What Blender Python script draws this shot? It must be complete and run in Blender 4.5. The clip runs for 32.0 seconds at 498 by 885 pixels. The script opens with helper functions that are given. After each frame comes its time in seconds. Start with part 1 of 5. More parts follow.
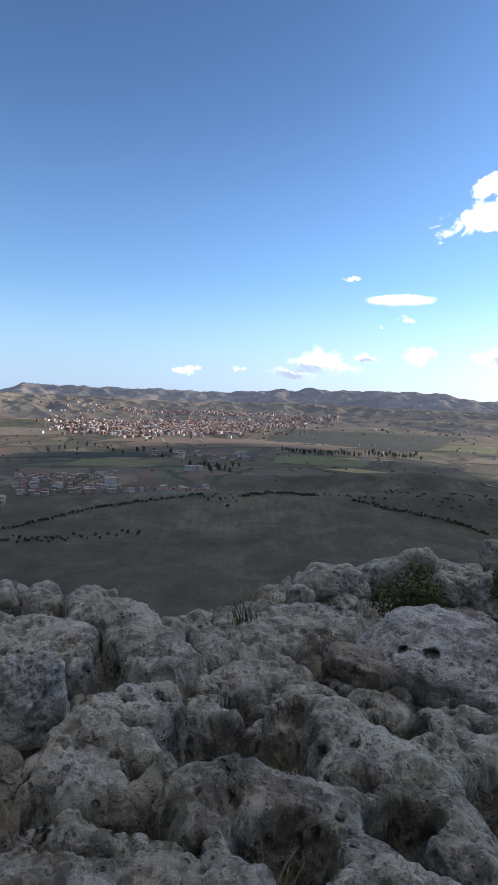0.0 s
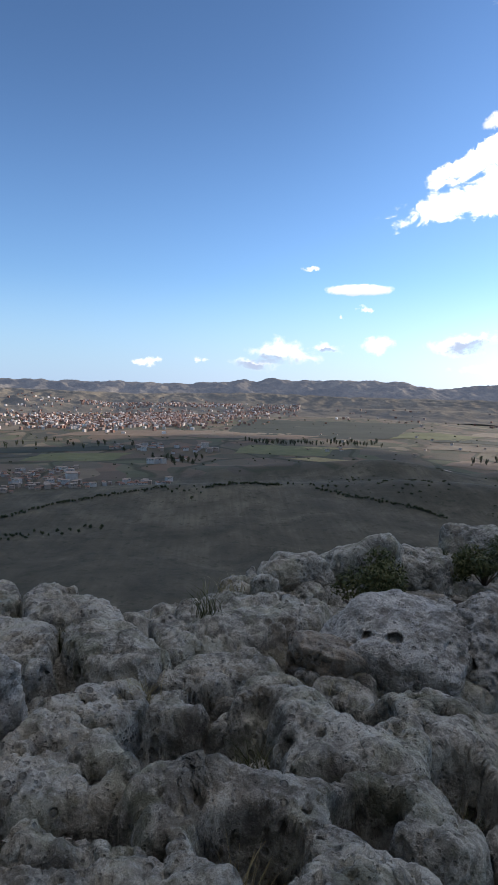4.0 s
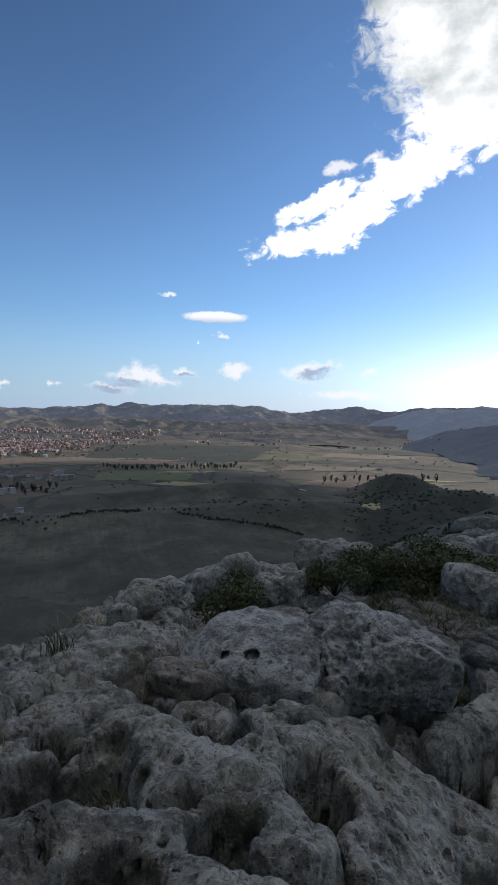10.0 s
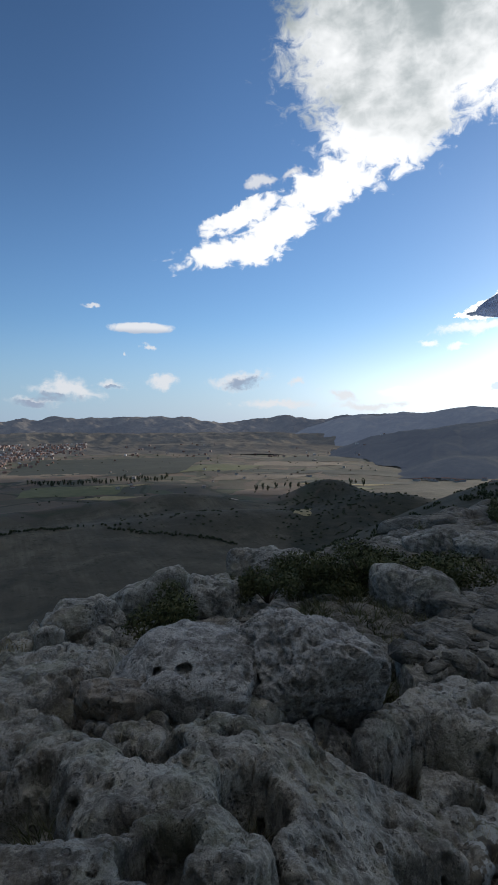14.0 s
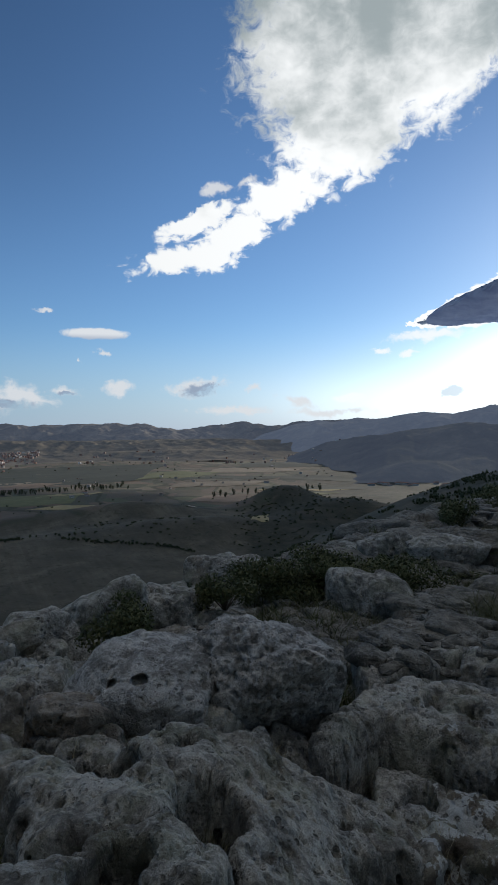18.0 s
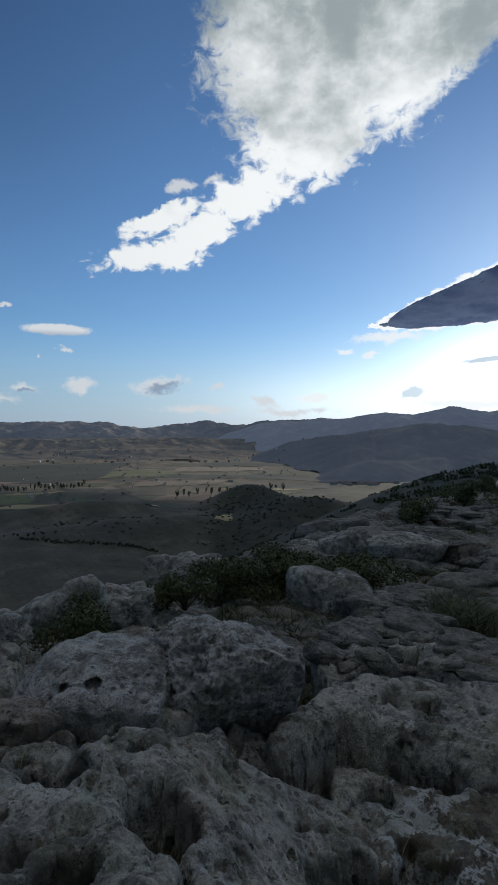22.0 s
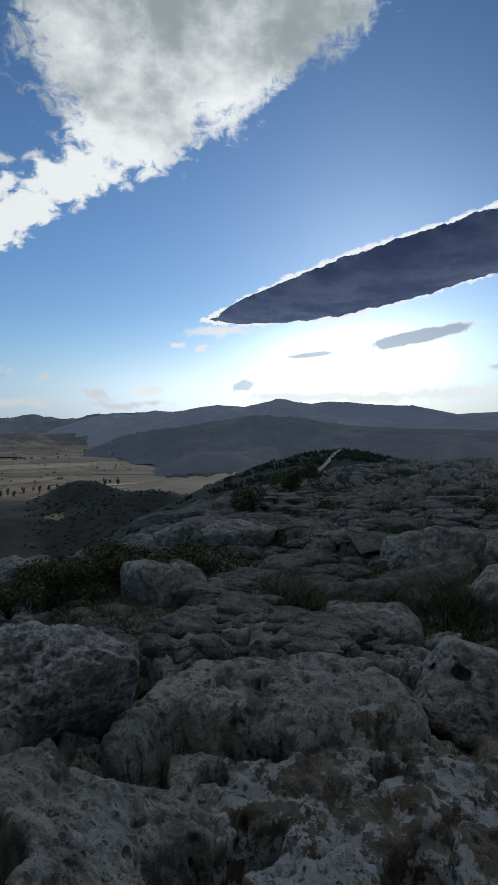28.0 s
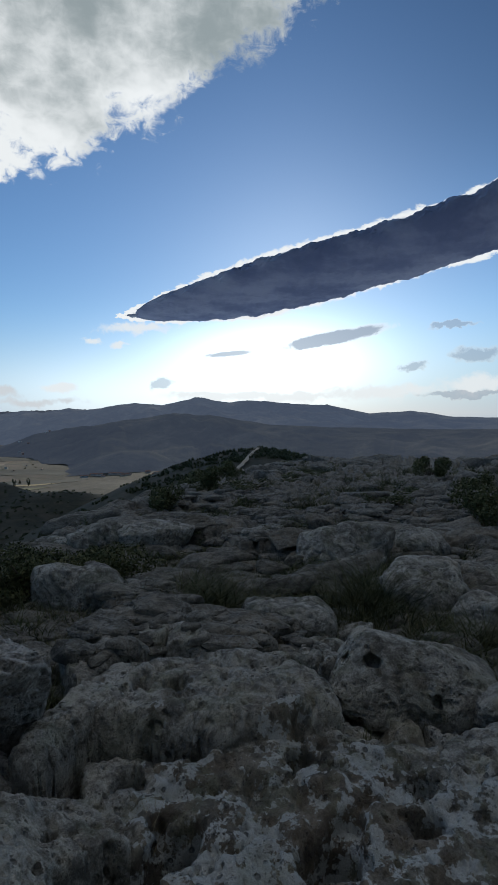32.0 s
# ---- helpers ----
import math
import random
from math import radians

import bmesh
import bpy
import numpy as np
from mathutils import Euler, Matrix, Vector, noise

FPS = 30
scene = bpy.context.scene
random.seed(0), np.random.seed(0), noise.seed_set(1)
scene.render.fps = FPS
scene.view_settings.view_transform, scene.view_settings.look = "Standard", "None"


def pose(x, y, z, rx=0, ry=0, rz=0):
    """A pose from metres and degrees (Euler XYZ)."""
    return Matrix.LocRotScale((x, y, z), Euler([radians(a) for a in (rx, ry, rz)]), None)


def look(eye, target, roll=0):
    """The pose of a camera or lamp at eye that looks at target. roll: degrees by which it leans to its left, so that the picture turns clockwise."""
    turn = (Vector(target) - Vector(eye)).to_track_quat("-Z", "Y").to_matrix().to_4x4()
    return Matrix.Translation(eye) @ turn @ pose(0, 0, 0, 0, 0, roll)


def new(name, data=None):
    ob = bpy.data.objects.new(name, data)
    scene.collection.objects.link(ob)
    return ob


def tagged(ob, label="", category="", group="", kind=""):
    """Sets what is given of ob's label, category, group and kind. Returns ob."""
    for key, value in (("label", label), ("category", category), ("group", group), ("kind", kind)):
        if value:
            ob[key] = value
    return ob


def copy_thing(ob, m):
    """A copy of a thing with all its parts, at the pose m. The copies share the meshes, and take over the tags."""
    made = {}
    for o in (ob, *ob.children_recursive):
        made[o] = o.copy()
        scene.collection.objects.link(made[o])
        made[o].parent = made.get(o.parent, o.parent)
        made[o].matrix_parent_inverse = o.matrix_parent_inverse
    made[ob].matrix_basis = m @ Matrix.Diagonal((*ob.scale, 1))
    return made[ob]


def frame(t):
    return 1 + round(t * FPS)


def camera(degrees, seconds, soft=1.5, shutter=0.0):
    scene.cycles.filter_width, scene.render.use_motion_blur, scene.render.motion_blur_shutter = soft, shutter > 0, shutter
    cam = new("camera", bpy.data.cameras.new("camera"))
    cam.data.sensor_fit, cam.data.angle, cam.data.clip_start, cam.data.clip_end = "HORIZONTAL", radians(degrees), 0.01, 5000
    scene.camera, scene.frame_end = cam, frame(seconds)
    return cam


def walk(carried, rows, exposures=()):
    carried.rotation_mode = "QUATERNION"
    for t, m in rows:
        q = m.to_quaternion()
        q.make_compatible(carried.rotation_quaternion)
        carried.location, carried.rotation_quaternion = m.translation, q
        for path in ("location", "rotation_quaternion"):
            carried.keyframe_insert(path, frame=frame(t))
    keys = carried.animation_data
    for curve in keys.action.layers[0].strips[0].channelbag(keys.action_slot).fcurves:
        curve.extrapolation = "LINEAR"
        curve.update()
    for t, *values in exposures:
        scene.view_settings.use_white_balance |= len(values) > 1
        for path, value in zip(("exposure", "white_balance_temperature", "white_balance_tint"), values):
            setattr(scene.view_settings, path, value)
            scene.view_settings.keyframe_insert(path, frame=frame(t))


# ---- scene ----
cam = camera(48.3, 32.0, soft=0.6)
PATH = [  # seconds, heading, pitch, lean (degrees), place (metres)
    (0, 0.00, -4.99, 2.16, -0.093, -0.033, 1.785),
    (0.5, 1.14, -4.84, 2.05, -0.090, -0.038, 1.789),
    (1, 1.81, -4.79, 1.81, -0.086, -0.029, 1.784),
    (1.5, 2.74, -4.74, 1.53, -0.079, -0.034, 1.790),
    (2, 2.73, -5.07, 1.43, -0.080, -0.029, 1.786),
    (2.5, 3.52, -5.17, 1.46, -0.079, -0.020, 1.783),
    (4.5, 4.05, -5.93, 1.14, -0.067, 0.034, 1.764),
    (5, 4.59, -5.14, 0.14, -0.051, 0.033, 1.758),
    (5.5, 6.01, -4.93, 0.42, -0.048, 0.026, 1.765),
    (6, 7.65, -4.69, 1.03, -0.053, 0.018, 1.764),
    (6.5, 8.53, -4.84, 1.20, -0.059, 0.019, 1.764),
    (7, 9.45, -4.79, 1.14, -0.061, 0.021, 1.764),
    (7.5, 10.60, -4.63, 1.04, -0.055, 0.022, 1.763),
    (8, 12.17, -4.59, 0.98, -0.054, 0.027, 1.760),
    (8.5, 13.48, -3.61, 0.93, -0.046, 0.015, 1.763),
    (9, 15.13, -2.74, 0.98, -0.036, 0.021, 1.758),
    (9.5, 16.18, -2.58, 0.89, -0.031, 0.024, 1.757),
    (10, 18.17, -3.05, 1.09, -0.031, 0.017, 1.759),
    (10.5, 19.49, -3.19, 0.62, -0.031, 0.015, 1.756),
    (11, 20.94, -2.61, 0.40, -0.025, 0.010, 1.759),
    (11.5, 20.77, -1.95, 0.23, -0.013, 0.010, 1.756),
    (12, 21.43, -1.86, 0.19, -0.006, 0.014, 1.755),
    (12.5, 23.60, -2.07, 0.09, -0.005, 0.008, 1.755),
    (13, 25.63, -2.30, -0.48, -0.004, 0.007, 1.760),
    (13.5, 25.26, -2.08, -0.41, -0.006, -0.000, 1.763),
    (15.5, 26.52, -1.59, -0.62, -0.001, -0.018, 1.764),
    (16, 27.50, -1.52, -0.31, -0.003, -0.031, 1.768),
    (16.5, 28.28, -1.80, -0.30, -0.004, -0.031, 1.768),
    (17, 28.53, -1.60, -0.84, 0.004, -0.023, 1.767),
    (17.5, 29.74, -1.60, -0.49, 0.007, -0.009, 1.766),
    (18, 29.73, -1.35, -0.78, 0.006, -0.012, 1.764),
    (18.5, 30.30, -1.37, -0.76, 0.010, -0.008, 1.762),
    (19, 30.87, -1.45, -1.08, 0.013, -0.008, 1.759),
    (19.5, 32.14, -1.38, -1.26, 0.015, -0.018, 1.760),
    (20, 32.91, -1.48, -1.40, 0.020, -0.022, 1.761),
    (20.5, 33.68, -1.74, -1.52, 0.026, -0.017, 1.759),
    (21, 34.50, -2.31, -0.68, 0.029, -0.008, 1.760),
    (21.5, 32.03, -1.31, -0.50, 0.050, -0.014, 1.766),
    (22, 33.44, -1.47, -0.33, 0.064, 0.023, 1.748),
    (22.5, 36.51, -2.24, -0.43, 0.061, 0.034, 1.748),
    (23, 37.75, -2.08, -1.29, 0.063, 0.041, 1.743),
    (23.5, 39.32, -2.11, -0.52, 0.063, 0.048, 1.741),
    (24, 40.38, -2.17, -0.47, 0.058, 0.040, 1.741),
    (24.5, 42.26, -1.88, -0.34, 0.055, 0.030, 1.742),
    (25, 42.69, -1.77, -0.35, 0.056, 0.027, 1.743),
    (25.5, 44.19, -1.82, -0.50, 0.062, 0.025, 1.741),
    (26, 45.95, -2.05, -0.70, 0.068, 0.025, 1.742),
    (26.5, 47.55, -2.43, -0.67, 0.081, 0.017, 1.741),
    (28.5, 51.34, -2.47, -1.18, 0.094, -0.004, 1.743),
    (29, 52.44, -2.60, -1.22, 0.096, -0.007, 1.743),
    (29.5, 53.03, -2.38, -1.27, 0.094, -0.007, 1.742),
    (30, 54.21, -2.31, -1.07, 0.092, -0.006, 1.743),
    (30.5, 55.01, -2.51, -1.10, 0.098, -0.001, 1.741),
    (31, 55.85, -2.57, -0.96, 0.104, -0.004, 1.738),
    (31.5, 57.32, -2.55, -0.98, 0.100, -0.005, 1.736),
    (32, 58.74, -2.71, -0.87, 0.102, -0.003, 1.737),
]


def held(turn, pitch, lean, x, y, z):
    """A hand-held camera: heading clockwise from +Y, pitch up, lean to the left."""
    return Matrix.Translation((x, y, z)) @ pose(0, 0, 0, 90 + pitch, 0, -turn) @ pose(0, 0, 0, 0, 0, lean)


walk(cam, [(t, held(*p)) for t, *p in PATH],
     exposures=[(0, 0.62, 6450, 15), (6, 0.42, 6450, 14), (9, 0.18, 6400, 13), (13, -0.16, 6350, 11), (19, -0.34, 6300, 9), (26, -0.55, 6180, 8), (32, -0.55, 6200, 8)])

# ---- sky, sun and clouds ----
SUN_AZ, SUN_EL = 64.0, 13.8
SKY_GAIN = 0.13


def heading(az, el=0.0, r=1.0):
    """A point at distance r, az degrees clockwise from +Y and el degrees above the level."""
    a, e = radians(az), radians(el)
    return Vector((math.sin(a) * math.cos(e), math.cos(a) * math.cos(e), math.sin(e))) * r


class Nodes:
    """A short hand for node trees."""

    def __init__(self, tree):
        self.tree = tree
        tree.nodes.clear()

    def add(self, kind, **settings):
        node = self.tree.nodes.new(kind)
        for key, value in settings.items():
            setattr(node, key, value)
        return node

    def put(self, socket, value):
        if isinstance(value, bpy.types.NodeSocket):
            self.tree.links.new(value, socket)
        elif value is not None:
            socket.default_value = value

    def math(self, op, a, b=None, c=None, clamp=False):
        node = self.add("ShaderNodeMath", operation=op, use_clamp=clamp)
        for i, v in enumerate((a, b, c)):
            self.put(node.inputs[i], v)
        return node.outputs[0]

    def vec(self, op, a, b=None):
        node = self.add("ShaderNodeVectorMath", operation=op)
        self.put(node.inputs[0], a)
        self.put(node.inputs[1], b)
        return node.outputs["Value"] if op in ("DOT_PRODUCT", "LENGTH", "DISTANCE") else node.outputs[0]

    def noise(self, co, scale, detail=4.0, rough=0.55, warp=0.0):
        node = self.add("ShaderNodeTexNoise")
        self.put(node.inputs["Vector"], co)
        node.inputs["Scale"].default_value = scale
        node.inputs["Detail"].default_value = detail
        node.inputs["Roughness"].default_value = rough
        node.inputs["Distortion"].default_value = warp
        return node.outputs["Fac"]

    def cells(self, co, scale, out="Color", feature="F1", jitter=1.0):
        node = self.add("ShaderNodeTexVoronoi", feature=feature)
        self.put(node.inputs["Vector"], co)
        node.inputs["Scale"].default_value = scale
        node.inputs["Randomness"].default_value = jitter
        return node.outputs[out]

    def ramp(self, fac, *stops):
        node = self.add("ShaderNodeValToRGB")
        self.put(node.inputs[0], fac)
        el = node.color_ramp.elements
        while len(el) < len(stops):
            el.new(0.5)
        for e, (at, col) in zip(el, stops):
            e.position = at
            e.color = (*col, 1) if isinstance(col, tuple) else (col, col, col, 1)
        return node.outputs[0]

    def span(self, v, a, b, lo=0.0, hi=1.0, smooth=True):
        node = self.add("ShaderNodeMapRange", interpolation_type="SMOOTHSTEP" if smooth else "LINEAR")
        for i, x in enumerate((v, a, b, lo, hi)):
            self.put(node.inputs[i], x)
        return node.outputs[0]

    def mix(self, fac, a, b, blend="MIX"):
        node = self.add("ShaderNodeMix", data_type="RGBA", blend_type=blend)
        self.put(node.inputs[0], fac)
        for i, x in ((6, a), (7, b)):
            self.put(node.inputs[i], (*x, 1) if isinstance(x, tuple) else x)
        return node.outputs[2]

    def place(self, co, scale=(1, 1, 1), turn=0.0, shift=(0, 0, 0)):
        node = self.add("ShaderNodeMapping")
        self.put(node.inputs[0], co)
        node.inputs["Location"].default_value = shift
        node.inputs["Rotation"].default_value = (0, 0, turn)
        node.inputs["Scale"].default_value = scale
        return node.outputs[0]


world = bpy.data.worlds.new("sky")
scene.world = world
world.use_nodes = True
W = Nodes(world.node_tree)
sky = W.add("ShaderNodeTexSky", sky_type="NISHITA", sun_disc=False, sun_elevation=radians(SUN_EL),
            sun_rotation=radians(SUN_AZ), altitude=700, air_density=1.0, dust_density=0.25, ozone_density=3.0)
ray = W.vec("NORMALIZE", W.add("ShaderNodeTexCoord").outputs["Generated"])
split = W.add("ShaderNodeSeparateXYZ")
W.put(split.inputs[0], ray)
AZ = W.math("MULTIPLY", W.math("ARCTAN2", split.outputs[0], split.outputs[1]), 180 / math.pi)
EL = W.math("MULTIPLY", W.math("ARCSINE", split.outputs[2]), 180 / math.pi)


shake = W.add("ShaderNodeTexNoise")
flat_co = W.add("ShaderNodeCombineXYZ")
W.put(flat_co.inputs[0], AZ)
W.put(flat_co.inputs[1], EL)
W.put(shake.inputs["Vector"], flat_co.outputs[0])
shake.inputs["Scale"].default_value, shake.inputs["Detail"].default_value, shake.inputs["Roughness"].default_value = 0.45, 6.0, 0.62
stir = W.add("ShaderNodeSeparateColor")
W.put(stir.inputs[0], shake.outputs["Color"])
AZ_W = W.math("MULTIPLY_ADD", W.math("SUBTRACT", stir.outputs[0], 0.5), 4.2, AZ)
EL_W = W.math("MULTIPLY_ADD", W.math("SUBTRACT", stir.outputs[1], 0.5), 2.4, EL)


def blobs(*spots):
    """A field that is 1 in the heart of the spots and falls to 0 at their rims: az, el, half width, half height, tilt."""
    field = None
    for az, el, w, h, tilt in spots:
        c, s = math.cos(radians(tilt)), math.sin(radians(tilt))
        u, v = W.math("SUBTRACT", AZ_W, az), W.math("SUBTRACT", EL_W, el)
        p = W.math("MULTIPLY_ADD", u, c / w, W.math("MULTIPLY", v, s / w))
        q = W.math("MULTIPLY_ADD", v, c / h, W.math("MULTIPLY", u, -s / h))
        d = W.math("SUBTRACT", 1.0, W.math("SQRT", W.math("ADD", W.math("MULTIPLY", p, p), W.math("MULTIPLY", q, q))))
        field = d if field is None else W.math("SMOOTH_MAX", field, d, 0.15)
    return field


plane_co = W.add("ShaderNodeCombineXYZ")
W.put(plane_co.inputs[0], AZ)
W.put(plane_co.inputs[1], W.math("MULTIPLY", EL, 1.5))
sky_co = plane_co.outputs[0]
fine = W.noise(sky_co, 0.55, 8.0, 0.66, 0.5)
broad = W.noise(sky_co, 0.13, 4.0, 0.55)
grain = W.math("SUBTRACT", W.math("MULTIPLY_ADD", fine, 0.65, W.math("MULTIPLY", broad, 0.35)), 0.5)

# the big bright cumulus bank that runs up to the right, its ragged tongue, and the small fair-weather clouds
bank = blobs((41, 35, 14, 8.5, 10), (40, 27.5, 9, 5.0, 25), (33.5, 22.6, 6.0, 2.6, 22), (24.5, 20.3, 5.5, 1.1, 22),
             (23.5, 17.0, 7.0, 1.7, 9), (29, 19.3, 5.0, 1.8, 18), (51, 33, 10, 5, 40), (56, 40, 16, 9, 10))
small = blobs((14.9, 7.6, 0.9, 0.45, 0), (12.9, 7.0, 0.6, 0.35, 0), (9.8, 11.6, 1.1, 0.3, 5),
              (7.2, 3.4, 4.3, 1.5, -6), (4.3, 2.2, 3.4, 0.8, 0), (11.6, 4.2, 2.3, 0.75, -6), (16.6, 4.3, 2.2, 1.1, 5), (24.2, 4.4, 3.6, 1.3, 8),
              (-6.8, 2.3, 1.6, 0.4, 0), (-1.5, 2.4, 1.0, 0.5, 0), (30.3, 4.2, 1.3, 0.45, 0), (35, 2.6, 2.6, 0.8, -8), (28.5, 1.9, 5.0, 0.7, 0),
              (37.5, 1.6, 6, 0.6, 0), (27.3, 23.4, 2.4, 0.7, 8), (30.2, 24.0, 2.0, 0.6, 20))
white = blobs((47.8, 8.9, 4.6, 0.75, 2), (46.0, 7.4, 1.3, 0.4, 0), (43.3, 7.6, 1.2, 0.35, 0), (84, 2.6, 8, 0.9, 0), (40, 3.0, 2.2, 0.6, -5), (60, 1.9, 14, 0.7, 0), (72, 2.2, 9, 0.9, 0), (81, 2.6, 5, 1.3, 0), (54, 2.2, 6, 0.6, 0))
low = blobs((79, 8.4, 3, 0.3, 3), (49.8, 3.4, 1.8, 0.8, 12),
            (75, 4.7, 1.8, 0.6, 8), (81, 5.6, 2.6, 1.0, -5), (80, 1.7, 6, 0.5, 0), (88, 5.5, 5, 2.0, 0))
past = W.math("MAXIMUM", W.math("MULTIPLY_ADD", grain, 7.0, W.math("SUBTRACT", AZ, 45.6)), 0.001)
middle = W.math("MULTIPLY_ADD", W.math("SUBTRACT", AZ, 46.0), 0.205, 10.0)
half = W.math("MULTIPLY", W.math("POWER", W.math("MINIMUM", W.math("DIVIDE", past, 13.5), 1.0), 0.72), 3.18)
half_core = W.math("MULTIPLY", W.math("POWER", W.math("MINIMUM", W.math("DIVIDE", W.math("MAXIMUM", W.math("SUBTRACT", past, 0.8), 0.001), 13.0), 1.0), 0.78), 3.0)
rim = W.math("SUBTRACT", 1.0, W.math("DIVIDE", W.math("ABSOLUTE", W.math("SUBTRACT", EL, middle)), half))
rim_core = W.math("SUBTRACT", 1.0, W.math("DIVIDE", W.math("ABSOLUTE", W.math("SUBTRACT", EL, middle)), half_core))
calm = W.span(EL, 22.0, 30.0, 2.6, 1.25)
d_bank = W.span(W.math("ADD", W.math("MULTIPLY", grain, calm), bank), 0.0, W.span(EL, 22.0, 32.0, 0.40, 0.30))
d_small = W.span(W.math("MULTIPLY_ADD", grain, 2.2, small), 0.10, 0.80)
d_low = W.span(W.math("MULTIPLY_ADD", grain, 1.5, low), 0.05, 0.5)
d_rim = W.span(W.math("MULTIPLY_ADD", grain, 0.9, rim), 0.0, 0.10)
# nearness to the sun, for the bright veil of thin high cloud round it
sun_dot = W.vec("DOT_PRODUCT", ray, tuple(heading(SUN_AZ, SUN_EL)))


def glow(az, el, w, h, amount):
    u = W.math("DIVIDE", W.math("SUBTRACT", AZ, az), w)
    v = W.math("DIVIDE", W.math("SUBTRACT", EL, el), h)
    return W.math("MULTIPLY", W.math("EXPONENT", W.math("MULTIPLY", W.math("MULTIPLY_ADD", u, u, W.math("MULTIPLY", v, v)), -1.0)), amount)


veil = W.math("ADD", W.math("ADD", glow(61.0, 6.0, 9.0, 3.4, 1.2), glow(58.0, 3.5, 22.0, 4.6, 0.40)), W.math("ADD", glow(60.0, 9.0, 30.0, 14.0, 0.03), glow(47.0, 2.2, 15.0, 3.2, 0.40)))
thick = W.span(W.math("ADD", W.math("MULTIPLY_ADD", W.math("SUBTRACT", broad, 0.5), 26.0, EL), W.math("MULTIPLY", grain, 14.0)), 23.0, 40.0)
lit = W.math("MULTIPLY_ADD", W.math("MAXIMUM", sun_dot, 0.0), 0.5, 0.55)
cloud_white = W.mix(thick, (1.28, 1.28, 1.26), (0.44, 0.50, 0.51))
body = W.mix(W.span(W.math("ADD", low, W.math("MULTIPLY", grain, 0.8)), 0.15, 0.5), (1.0, 0.98, 0.94), (0.42, 0.47, 0.56))
under = blobs((25.0, 4.2, 2.4, 0.9, 8), (6.0, 2.6, 3.6, 0.7, -5), (4.0, 2.0, 3.0, 0.6, 0), (11.6, 3.9, 1.6, 0.35, -4))
small_col = W.mix(W.span(W.math("MULTIPLY_ADD", grain, 1.6, under), 0.1, 0.6), (0.92, 0.92, 0.93), (0.36, 0.42, 0.55))
base = W.mix(1.0, sky.outputs[0], (0.88 * SKY_GAIN, SKY_GAIN, 1.12 * SKY_GAIN), "MULTIPLY")
deep = W.math("MULTIPLY", W.span(EL, 18.0, 46.0, 1.0, 0.84), W.math("SUBTRACT", 1.0, W.math("MULTIPLY", W.span(AZ, 58.0, 92.0, 0.0, 0.3), W.span(EL, 10.0, 28.0))))
deep = W.math("MULTIPLY", deep, W.math("SUBTRACT", 1.0, W.math("MULTIPLY", W.span(EL, 12.0, 30.0, 0.0, 0.14), W.span(AZ, 26.0, 4.0))))
for_sky = W.add("ShaderNodeCombineColor")
for i in range(3):
    W.put(for_sky.inputs[i], deep)
base = W.mix(1.0, base, for_sky.outputs[0], "MULTIPLY")
base = W.mix(W.span(EL, 11.0, -1.0, 0.0, 0.8), base, W.mix(W.span(AZ, -20.0, 28.0), (0.29, 0.44, 0.65), (0.47, 0.60, 0.81)))
tint = W.add("ShaderNodeCombineColor")
for i, k in enumerate((0.97, 0.98, 0.96)):
    W.put(tint.inputs[i], W.math("MULTIPLY", veil, k))
base = W.mix(1.0, base, tint.outputs[0], "ADD")
bright = W.add("ShaderNodeCombineColor")
for i in range(3):
    W.put(bright.inputs[i], lit)
out = W.mix(W.math("MULTIPLY", d_small, 0.85), base, small_col)


def lens_cloud(sky_now, az, el, w, h, tilt, light, shade, amount, rim=0.0):
    """A smooth almond of cloud, bright above or at its rim and shaded below or within."""
    c, t = math.cos(radians(tilt)), math.sin(radians(tilt))
    u, v = W.math("SUBTRACT", AZ, az), W.math("SUBTRACT", EL, el)
    p = W.math("MULTIPLY_ADD", u, c / w, W.math("MULTIPLY", v, t / w))
    q = W.math("MULTIPLY_ADD", v, c / h, W.math("MULTIPLY", u, -t / h))
    d = W.math("MULTIPLY_ADD", grain, 2.0, W.math("SUBTRACT", 1.0, W.math("MULTIPLY_ADD", p, p, W.math("MULTIPLY", q, q))))
    dim = W.span(d, rim, rim + 0.4) if rim else W.span(q, 0.1, -0.8)
    return W.mix(W.span(d, 0.0, 0.6, 0.0, amount), sky_now, W.mix(dim, light, shade))


out = lens_cloud(out, 14.4, 9.6, 3.6, 0.62, 0, (0.98, 0.98, 0.98), (0.62, 0.66, 0.74), 0.9)
out = W.mix(d_bank, out, W.mix(1.0, cloud_white, bright.outputs[0], "MULTIPLY"))
core = W.span(W.math("MULTIPLY_ADD", grain, 0.9, rim_core), 0.10, 0.26)
d_rim = W.math("MULTIPLY", d_rim, W.math("GREATER_THAN", AZ, 45.4))
core = W.math("MULTIPLY", core, W.math("GREATER_THAN", AZ, 45.4))
out = W.mix(d_rim, out, (1.3, 1.3, 1.28))
dense = W.span(W.math("MULTIPLY_ADD", grain, 1.2, rim_core), 0.15, 0.85)
out = W.mix(core, out, W.mix(dense, (0.21, 0.27, 0.37), (0.085, 0.12, 0.19)))
out = W.mix(W.math("MULTIPLY", W.span(W.math("MULTIPLY_ADD", grain, 2.2, white), 0.0, 0.7), 0.85), out, (1.22, 1.22, 1.2))
out = W.mix(W.math("MULTIPLY", d_low, 0.55), out, body)
out = lens_cloud(out, 67.3, 7.7, 6.6, 0.80, 9, (1.3, 1.3, 1.28), (0.50, 0.56, 0.66), 0.85, 0.25)
